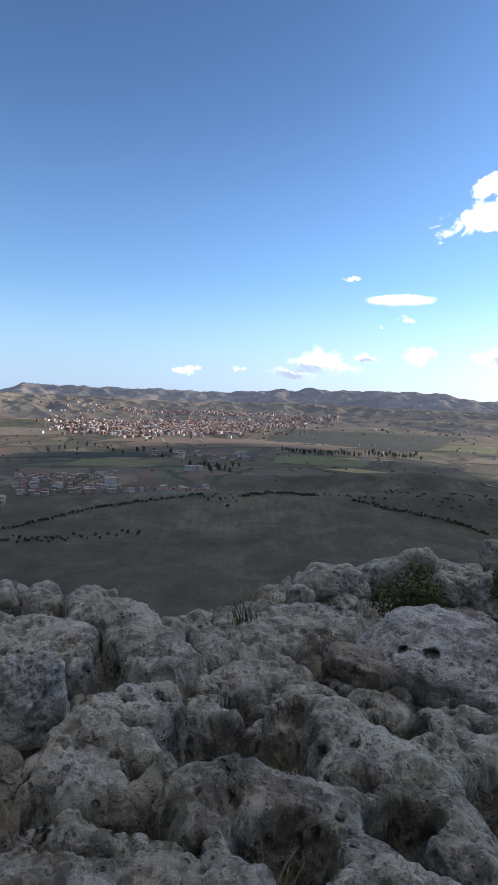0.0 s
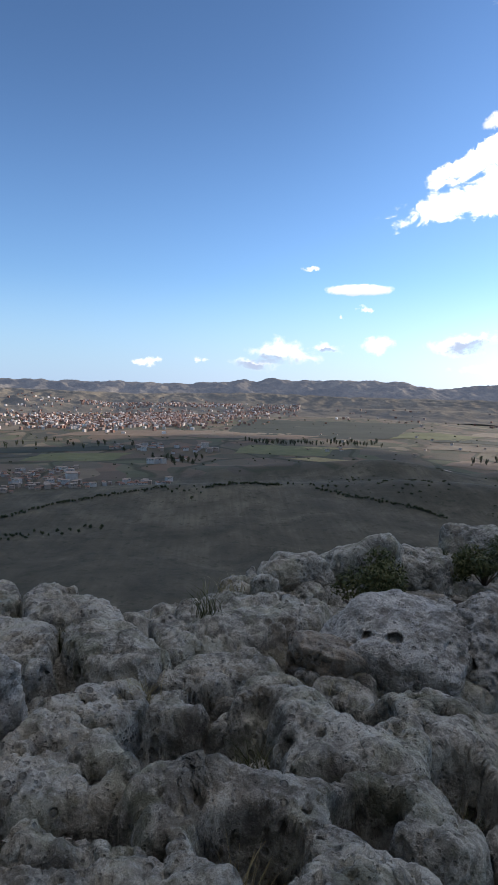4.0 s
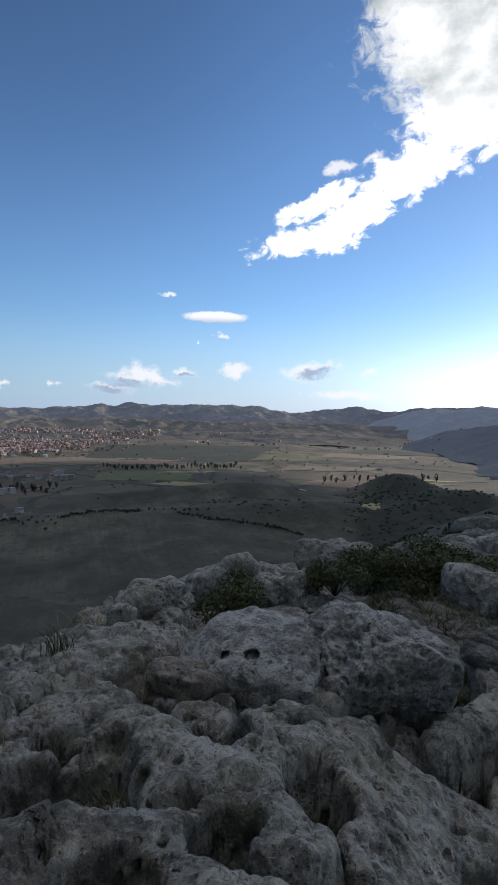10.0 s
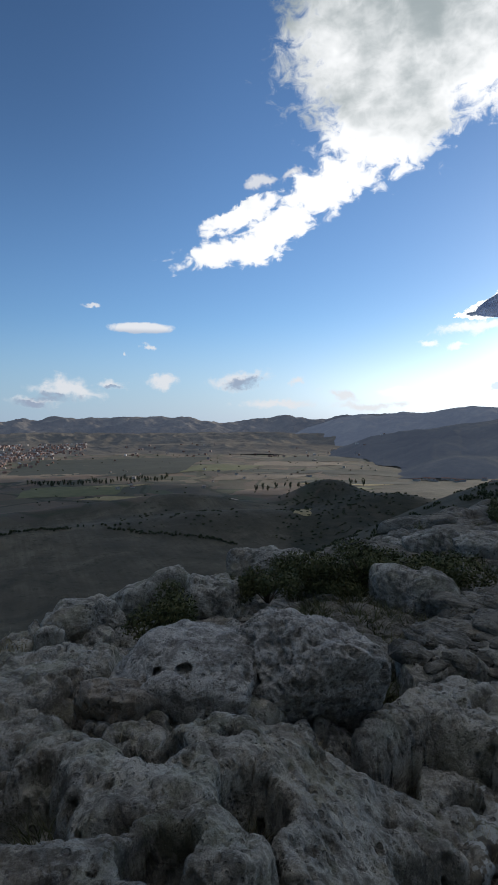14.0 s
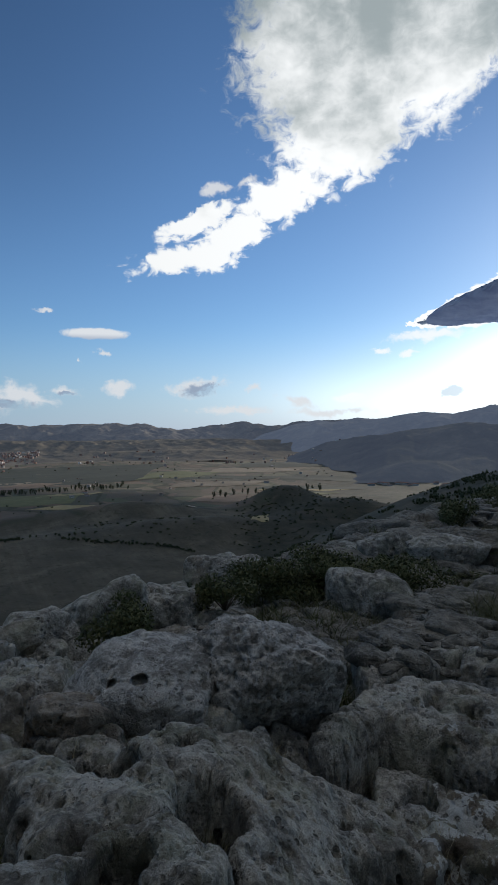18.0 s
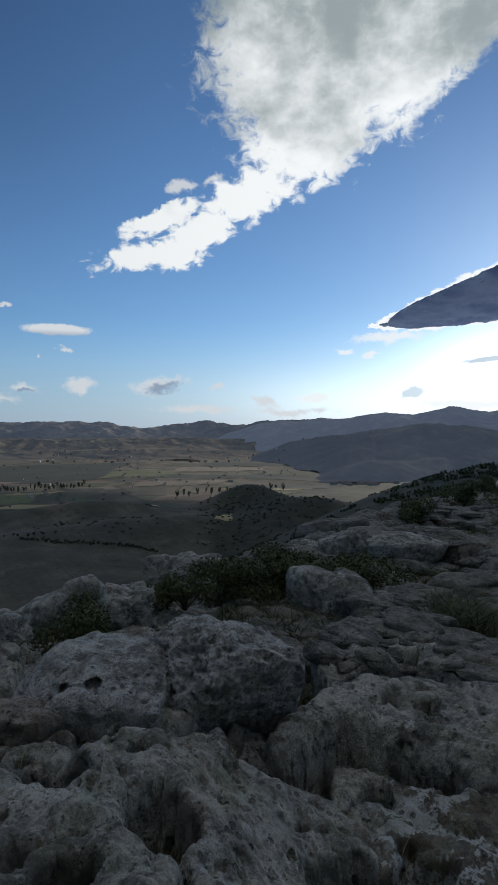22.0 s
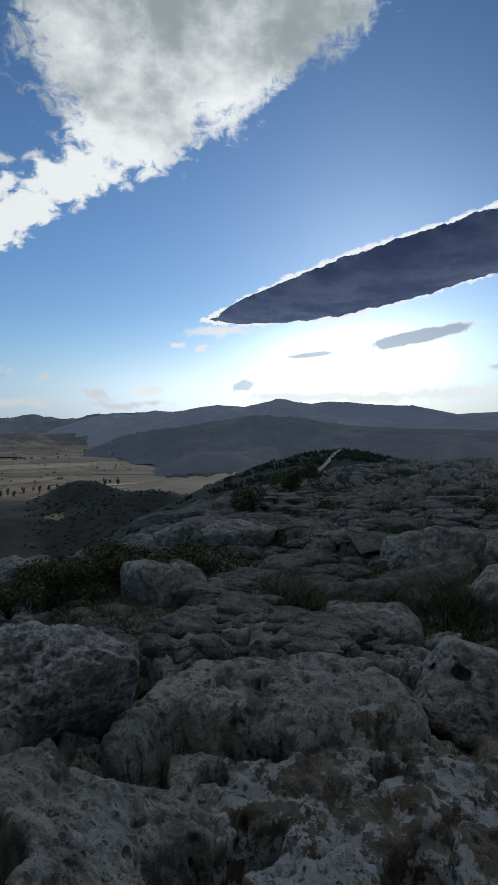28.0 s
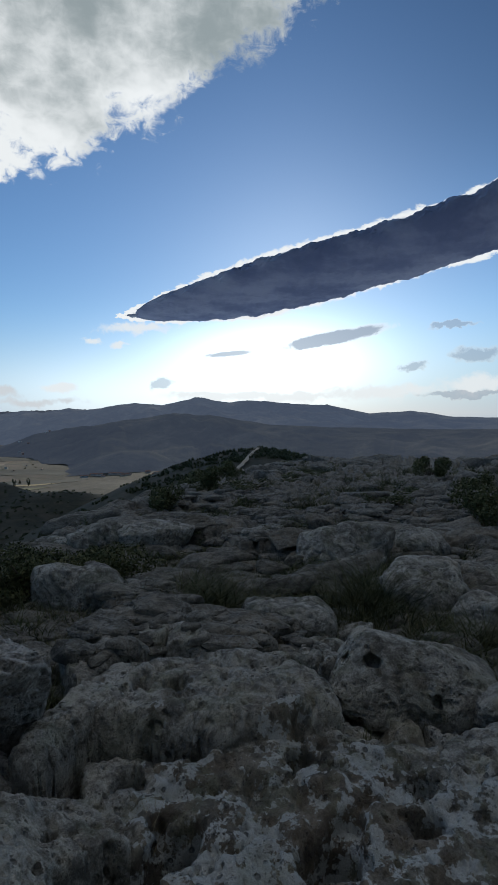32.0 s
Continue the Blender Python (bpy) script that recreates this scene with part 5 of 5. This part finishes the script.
def crevice_grass():
    """Grey-green grass and thyme in every joint of the plateau, too much to count."""
    rng = np.random.RandomState(57)
    kinds = [blades(26, 0.26, 0.34, 700 + i, 0.7, 0.007) for i in range(4)]
    az, r = rng.uniform(30, 92, 5000), 4.6 * np.exp(rng.uniform(0, 2.0, 5000))
    x, y = r * np.sin(np.radians(az)), r * np.cos(np.radians(az))
    z = summit(x, y, az, r, land(x, y))[0]
    low = (z < near_ground(az, r) - 0.02) & (r < rim_radius(az) * 0.98)
    verts, faces, count = [], [], 0
    for px, py, pz, pr in zip(x[low], y[low], z[low], r[low]):
        v, f = kinds[rng.randint(4)]
        size, turn = rng.uniform(0.6, 1.3) * (0.75 + pr / 22), rng.uniform(0, 6.28)
        v = np.asarray(v) * size
        c, t = math.cos(turn), math.sin(turn)
        verts.append(np.stack([px + v[:, 0] * c - v[:, 1] * t, py + v[:, 0] * t + v[:, 1] * c, pz - 0.02 + v[:, 2]], 1))
        faces.append(np.asarray(f) + count)
        count += len(v)
    ob = new("crevice_grass", mesh_of("crevice_grass", np.concatenate(verts), np.concatenate(faces), (GREEN,)))
    return tagged(ob, "dark wiry grass filling the joints of the plateau", "grass", kind="stuff")


crevice_grass()


# ---- trees, farms, villages and tracks of the valley ----
def land_at(x, y):
    return float(land(np.array([float(x)]), np.array([float(y)]))[0])


def spot(az, r):
    p = heading(az, 0, r)
    return p.x, p.y, land_at(p.x, p.y)


shrub(21.5, 15.6, 2.4, 1.9, 1.45, 4000, 0.06, 14, label="tall dark bush on the brow of the ridge", z=land_at(21.5, 15.6))
shrub(23.6, 15.4, 1.7, 1.4, 1.0, 2500, 0.05, 15, label="dark bush on the brow of the ridge", z=land_at(23.6, 15.4))

TREE_LEAF = leaf_material("tree_leaf", (0.04, 0.052, 0.024), (0.062, 0.074, 0.033), (0.09, 0.095, 0.045))


def tree_kind(h, w, seed, label):
    ob = new("tree")
    v, f = stems(5, w * 0.5, w * 0.5, h, seed, 0.035 * h)
    part("trunk", mesh_of("trunk", v, f, (TWIG,)), ob)
    v, f = leaves(260, w, w, h * 0.9, 0.16 * w, seed, 7)
    part("crown", mesh_of("crown", np.asarray(v) + (0, 0, h * 0.12), f, (TREE_LEAF,)), ob)
    return tagged(ob, label, "tree", "valley trees")


def plant_trees():
    rng = np.random.RandomState(3)
    low = [tree_kind(4.2, 4.6, 50 + i, "small rounded dark olive tree in a field row") for i in range(3)]
    tall = [tree_kind(13, 6.0, 60 + i, "tall dark eucalyptus tree in a row by the fields") for i in range(3)]
    used = set()

    def plant(kinds, az, r):
        k = kinds[rng.randint(3)]
        s = rng.uniform(0.45, 0.85) if kinds is low else rng.uniform(0.7, 1.2)
        m = pose(*spot(az, r), 0, 0, rng.uniform(0, 360))
        if k in used:
            k = copy_thing(k, m)
        used.add(k)
        k.matrix_world = m @ Matrix.Scale(s, 4)

    def row(kinds, n, wobble, *knots):
        for i in range(n):
            s = (i + rng.uniform(-0.3, 0.3)) / (n - 1)
            u = np.linspace(0, 1, len(knots))
            az, r = np.interp(s, u, [k[0] for k in knots]), np.interp(s, u, [k[1] for k in knots])
            plant(kinds, az + rng.normal() * 0.05, r + rng.normal() * wobble)

    row(low, 80, 2, (-24.5, 530), (-19.5, 572), (-14.8, 606), (-9.7, 622), (-4.6, 630))
    row(low, 12, 8, (-4.4, 626), (-2.2, 604), (-0.5, 612))
    row(low, 52, 2, (-0.5, 612), (3.4, 628), (7.3, 632))
    row(low, 12, 9, (8, 640), (12, 640), (15, 622))
    row(low, 62, 2, (11, 628), (15.5, 606), (20.7, 588), (24, 570))
    row(low, 34, 6, (-25, 486), (-21, 492), (-18, 490), (-10.8, 504))
    row(tall, 44, 22, (3.5, 1330), (10, 1320), (17.3, 1360))
    row(tall, 14, 40, (-20, 1240), (-8, 1120))
    row(tall, 12, 30, (-6, 900), (-1, 960))
    row(low, 20, 15, (4, 1010), (16, 960), (22, 930))
    row(tall, 16, 30, (26, 1120), (37, 1180))


plant_trees()

PLASTER = earth_material("pale_plaster", (0.38, 0.34, 0.30), (0.48, 0.43, 0.38), (0.58, 0.54, 0.49), 0.4, 0.02)
PLASTER_TAN = earth_material("tan_plaster", (0.28, 0.21, 0.165), (0.36, 0.28, 0.22), (0.44, 0.35, 0.28), 0.4, 0.02)
TILES = earth_material("roof_tiles", (0.18, 0.10, 0.075), (0.25, 0.14, 0.10), (0.31, 0.19, 0.14), 0.8, 0.05)
DARK_GLASS = earth_material("window_dark", (0.02, 0.02, 0.022), (0.03, 0.03, 0.032), (0.04, 0.04, 0.042), 1.0, 0.0)


def box(x0, x1, y0, y1, z0, z1):
    v = [(x, y, z) for z in (z0, z1) for y in (y0, y1) for x in (x0, x1)]
    return v, [(0, 2, 3, 1), (4, 5, 7, 6), (0, 1, 5, 4), (1, 3, 7, 5), (3, 2, 6, 7), (2, 0, 4, 6)]


def gable(w, d, z, rise, over=0.35):
    a, b = w / 2 + over, d / 2 + over
    v = [(-a, -b, z), (a, -b, z), (a, b, z), (-a, b, z), (-a, 0, z + rise), (a, 0, z + rise),
         (-a, -b, z - 0.2), (a, -b, z - 0.2), (a, b, z - 0.2), (-a, b, z - 0.2)]
    return v, [(0, 1, 5, 4), (2, 3, 4, 5), (3, 0, 4, 4), (1, 2, 5, 5), (6, 9, 8, 7), (0, 6, 7, 1), (2, 8, 9, 3), (1, 7, 8, 2), (3, 9, 6, 0)]


def gable_mesh(w, d, z, rise):
    bm = bmesh.new()
    v, f = gable(w, d, z, rise)
    vs = [bm.verts.new(c) for c in v]
    for face in f:
        ids = list(dict.fromkeys(face))
        bm.faces.new([vs[i] for i in ids])
    me = bpy.data.meshes.new("roof")
    bm.to_mesh(me)
    bm.free()
    me.materials.append(TILES)
    return me


def house_kind(w, d, h, rise, wall, label):
    ob = new("house")
    v, f = box(-w / 2, w / 2, -d / 2, d / 2, -1.5, h)
    part("wall", mesh_of("wall", v, f, (wall,), soft=False), ob)
    if rise:
        part("roof", gable_mesh(w, d, h, rise), ob, "tiled roof")
    else:
        v, f = box(-w / 2 - 0.15, w / 2 + 0.15, -d / 2 - 0.15, d / 2 + 0.15, h, h + 0.5)
        part("roof", mesh_of("roof", v, f, (PLASTER_TAN,), soft=False), ob, "flat roof")
    for i, x in enumerate(np.arange(-w / 2 + 1.4, w / 2 - 1, 2.6)):
        v, f = box(x - 0.5, x + 0.5, -d / 2 - 0.06, -d / 2 + 0.02, h - 2.3, h - 0.9)
        part("window", mesh_of("window", v, f, (DARK_GLASS,), soft=False), ob)
    return tagged(ob, label, "house", "valley houses")


def build_villages():
    rng = np.random.RandomState(12)
    kinds = [house_kind(9, 7, 5.5, 1.8, PLASTER, "pale plastered village house with a tiled gable roof"),
             house_kind(11, 8, 6.5, 0, PLASTER_TAN, "tan unfinished village house with a flat roof"),
             house_kind(8, 7, 3.6, 1.6, PLASTER_TAN, "low tan village house with a red tiled roof"),
             house_kind(12, 9, 8.5, 0, PLASTER, "white three-storey village house with a flat roof"),
             house_kind(16, 7, 4.2, 1.5, PLASTER, "long pale farm building with a tiled roof")]
    used = set()

    def put(k, az, r, s=1.0, turn=None):
        m = pose(*spot(az, r), 0, 0, -az + (rng.choice((0, 90)) + rng.normal() * 14 if turn is None else turn))
        k = kinds[k]
        if k in used:
            k = copy_thing(k, m)
        used.add(k)
        k.matrix_world = m @ Matrix.Scale(s, 4)

    for _ in range(150):
        put(rng.choice((0, 1, 2, 2, 1, 2, 3)), rng.uniform(-23, -13.2), 690 + rng.uniform(0, 1) * 180, rng.uniform(0.5, 0.85))
    for _ in range(24):
        put(rng.randint(5), rng.uniform(-12.5, -4), 705 + rng.normal() * 18, rng.uniform(0.5, 0.8))
    for _ in range(9):
        put(rng.randint(4), rng.uniform(-27, -23.6), 640 + rng.normal() * 15, rng.uniform(0.8, 1.1))
    for _ in range(5):
        put(3, -5.9 + rng.normal() * 0.4, 905 + rng.normal() * 8, 1.0)
    for _ in range(3):
        put(4, -3.3 + rng.normal() * 0.3, 980 + rng.normal() * 8, 1.0)
    for _ in range(34):
        put(rng.randint(5), rng.uniform(-11, 0.5), 1125 + rng.normal() * 30, rng.uniform(0.8, 1.2))
    for _ in range(30):
        put(rng.randint(5), rng.choice((12.0, 24.0, 29.0, 36.0)) + rng.normal() * 1.6, rng.uniform(1080, 1700), rng.uniform(0.45, 0.75))
    for _ in range(14):
        put(4, rng.uniform(40.5, 49.5), 1340 + rng.normal() * 25, rng.uniform(0.6, 1.1), 0)
    # the block tower that stands over the nearer village
    put(3, -14.0, 742, 1.5)


build_villages()


def far_town():
    """The town under the mountains, too many houses to tell apart."""
    rng = np.random.RandomState(21)
    mat, n, co, sh = material("town_walls")
    isl = n.add("ShaderNodeNewGeometry").outputs["Random Per Island"]
    finish(n, sh, n.ramp(isl, (0.0, (0.24, 0.13, 0.095)), (0.4, (0.34, 0.22, 0.17)), (0.65, (0.40, 0.30, 0.25)), (0.9, (0.60, 0.55, 0.50)), (1.0, (0.70, 0.66, 0.62))), 0.9)
    verts, faces = [], []
    bpy.context.view_layer.update()
    sight = bpy.context.evaluated_depsgraph_get()
    for i in range(2660):
        if i < 1500:
            az, el = rng.normal() * 4.6 - 6.2, -3.65 + rng.normal() * 0.42
            el += 0.035 * (az + 6)
        elif i < 1900:
            az, el = rng.normal() * 2.6 - 15.8, -3.5 + rng.normal() * 0.5
        elif i < 2150:
            az = rng.uniform(1, 9)
            el = -3.15 + 0.05 * az + rng.normal() * 0.11
        elif i < 2600:
            az, el = rng.uniform(-13, 3), -2.6 - 0.25 * rng.rand()
        else:
            az, el = rng.choice((-17.5, 14, 20, 28, 33, 37)) + rng.normal() * 1.3, -2.7 - abs(rng.normal()) * 0.5
        r = (EYE_Z - VALLEY) / math.tan(radians(-min(el, -2.3)))
        if r > 3200 or r < 1450 or not -21 < az < 40:
            continue
        x, y, z = spot(az, r)
        met, place, *_ = scene.ray_cast(sight, (x, y, 500.0), (0, 0, -1))
        z = max(z, place.z) if met else z
        w, d, h = rng.uniform(5, 11), rng.uniform(5, 10), rng.uniform(4, 9)
        a = rng.uniform(0, 3.14)
        v, f = box(-w / 2, w / 2, -d / 2, d / 2, -2, h)
        k = len(verts)
        verts += [(x + p[0] * math.cos(a) - p[1] * math.sin(a), y + p[0] * math.sin(a) + p[1] * math.cos(a), z + p[2]) for p in v]
        faces += [tuple(k + q for q in face) for face in f]
    ob = new("town_houses", mesh_of("town_houses", verts, faces, (mat,), soft=False))
    return tagged(ob, "crowded reddish and white houses of the far valley town", "town", kind="stuff")


far_town()


def scrub_cover():
    """Bushes dotted over the slopes and along field edges, too many to count."""
    rng = np.random.RandomState(33)
    base_v, base_f = leaves(34, 3.0, 3.0, 2.2, 0.7, 5, 4)
    az = np.concatenate([rng.uniform(28, 75, 3200), rng.uniform(-26, 40, 260), rng.uniform(12, 24, 60), rng.uniform(48, 72, 900)])
    r = np.concatenate([rng.uniform(170, 950, 3200), rng.uniform(680, 2400, 260), rng.uniform(600, 720, 60), rng.uniform(150, 420, 900)])
    x, y = r * np.sin(np.radians(az)), r * np.cos(np.radians(az))
    keep = (fbm(np.stack([x, y, 0 * x], 1) / 90, 3) > -0.03) | (r > 600)
    x, y, r = x[keep], y[keep], r[keep]
    z = land(x, y)
    s = rng.uniform(0.5, 1.25, len(x)) * (1 + np.clip(r - 600, 0, 1500) / 1500)
    v = (base_v[None] * s[:, None, None] + np.stack([x, y, z - 0.2], 1)[:, None]).reshape(-1, 3)
    f = (base_f[None] + (np.arange(len(x)) * len(base_v))[:, None, None]).reshape(-1, 4)
    ob = new("scrub", mesh_of("scrub", v, f, (TREE_LEAF,)))
    return tagged(ob, "dark maquis bushes dotted over the slopes", "bushes", kind="stuff")


scrub_cover()


def ribbon(name, label, category, mat, wide, *knots, lift=0.3):
    """A track or stream along (heading, range) knots, laid over the ground."""
    u = np.linspace(0, 1, len(knots))
    s = np.linspace(0, 1, 24 * len(knots))
    az, r = np.interp(s, u, [k[0] for k in knots]), np.interp(s, u, [k[1] for k in knots])
    x, y = r * np.sin(np.radians(az)), r * np.cos(np.radians(az))
    tx, ty = np.gradient(x), np.gradient(y)
    t = np.hypot(tx, ty)
    half = wide / 2 * (1 + 0.25 * np.sin(s * 40))
    rows = [(x + k * half * ty / t, y - k * half * tx / t) for k in (-1, -0.33, 0.33, 1)]
    co = np.concatenate([np.stack([px, py, land(px, py) + lift + 0.0012 * np.hypot(px, py)], 1) for px, py in rows])
    ob = new(name, mesh_of(name, co, grid_faces(4, len(s)), (mat,)))
    return tagged(ob, label, category, kind="structure")


PALE_EARTH = earth_material("pale_track_earth", (0.34, 0.29, 0.22), (0.43, 0.37, 0.29), (0.52, 0.46, 0.37), 0.3, 0.05)
STUBBLE = earth_material("straw_stubble", (0.25, 0.20, 0.10), (0.32, 0.26, 0.13), (0.38, 0.31, 0.17), 0.12, 0.1)
CROP = earth_material("green_crop", (0.11, 0.115, 0.055), (0.14, 0.142, 0.066), (0.18, 0.175, 0.085), 0.05, 0.1)
PLOUGH = earth_material("ploughed_earth", (0.16, 0.115, 0.08), (0.20, 0.145, 0.10), (0.24, 0.18, 0.13), 0.05, 0.2)
TAN = earth_material("tan_fallow", (0.15, 0.12, 0.085), (0.20, 0.16, 0.112), (0.25, 0.205, 0.148), 0.04, 0.2)
ribbon("track", "pale dirt track winding down between the fields", "track", PALE_EARTH, 9, (20.0, 905), (21.6, 850), (22.6, 820), (23.9, 780))
ribbon("track", "pale stony track along the crest of the ridge", "track", PALE_EARTH, 2.0, (59.9, 300), (59.2, 270), (58.4, 235), (57.6, 215), (58.6, 190), lift=0.6)
ribbon("track", "faint track across the scrub hill", "track", PALE_EARTH, 4, (45.5, 600), (47.0, 560), (47.4, 510))


def parcel(label, mat, az0, az1, r0, r1, skew=0.0, lift=0.2):
    """One field: a patch that follows the ground, with slightly crooked sides."""
    s, t = np.meshgrid(np.linspace(0, 1, 26), np.linspace(0, 1, 14))
    rows, cols = s.shape
    s, t = s.ravel(), t.ravel()
    az = az0 + (az1 - az0) * s + skew * (t - 0.5) + 0.12 * np.sin(9 * t)
    r = r0 + (r1 - r0) * t + 0.04 * (r1 - r0) * np.sin(7 * s)
    x, y = r * np.sin(np.radians(az)), r * np.cos(np.radians(az))
    ob = new("field", mesh_of("field", np.stack([x, y, land(x, y) + lift + 0.0003 * r], 1), grid_faces(rows, cols)[:, ::-1], (mat,)))
    return tagged(ob, label, "field", kind="structure")


# first patch paints a cloud shadow on the plain; the others just darken the land
DARK_LAND_SHADE = earth_material("dark_land_and_cloud_shade", (0.030, 0.036, 0.028), (0.044, 0.050, 0.037), (0.062, 0.066, 0.047), 0.02, 0.2)
parcel("broad cloud shadow painted on the plain below the town", DARK_LAND_SHADE, 2.5, 20, 1500, 2150, 3.0)
parcel("dark green strip across the plain", DARK_LAND_SHADE, 23, 33, 1440, 1560, 2.0)
parcel("dark field near the stream", DARK_LAND_SHADE, 31, 42, 1215, 1290, 2.0)
parcel("dark field under the wooded foothills", DARK_LAND_SHADE, 29, 40, 1930, 2200, 1.5)
parcel("dark hedged field in the middle of the valley", DARK_LAND_SHADE, 33, 43, 1420, 1560, 1.0)
parcel("dark fallow strip behind the village", DARK_LAND_SHADE, -24, -8, 1090, 1180, 2.0)
parcel("yellow stubble field in the dark hollow", STUBBLE, 29.8, 31.6, 660, 740)
parcel("bright green crop field by the tree row", CROP, 3.0, 12.5, 1080, 1260, 1.5)
parcel("pale stubble strip beside the green field", STUBBLE, 9.5, 14.5, 1205, 1250, 2.0)
parcel("pale stubble strip below the green field", STUBBLE, 9.0, 15.5, 1020, 1060, 3.0)
parcel("tan bare field sloping to the track", TAN, 15.0, 20.5, 905, 980, 3.0)
parcel("broad reddish ploughed plain below the town", PLOUGH, -14, 10, 1400, 1560, 4.0)
parcel("tan ploughed field catching the sun", TAN, -2, 7, 1430, 1600, 3.0)
parcel("green meadow beside the village", CROP, -18, -9, 960, 1060, 2.0)
parcel("pale harvested field in the middle of the valley", TAN, 22, 31, 1290, 1380, 2.0)
parcel("green field in the middle of the valley", CROP, 19, 26, 1520, 1700, 2.0)
parcel("tan field towards the foothills", TAN, 26, 35, 1700, 1900, 1.0)
parcel("reddish field beside the farm track", PLOUGH, 24, 31, 1010, 1120, 2.0)
parcel("pale stubble strip by the far farms", STUBBLE, 31, 39, 1180, 1215, 2.0)
parcel("green strip by the stream", CROP, 31, 38, 1100, 1140, 2.0)
parcel("sunlit pale terrace below the mountains", TAN, -30, -18, 1600, 1900, 2.0)
parcel("yellowish slope behind the town", STUBBLE, -22, -10, 2350, 2800, 2.0)
parcel("pale plain at the foot of the range", TAN, 12, 24, 2450, 2800, 1.0)
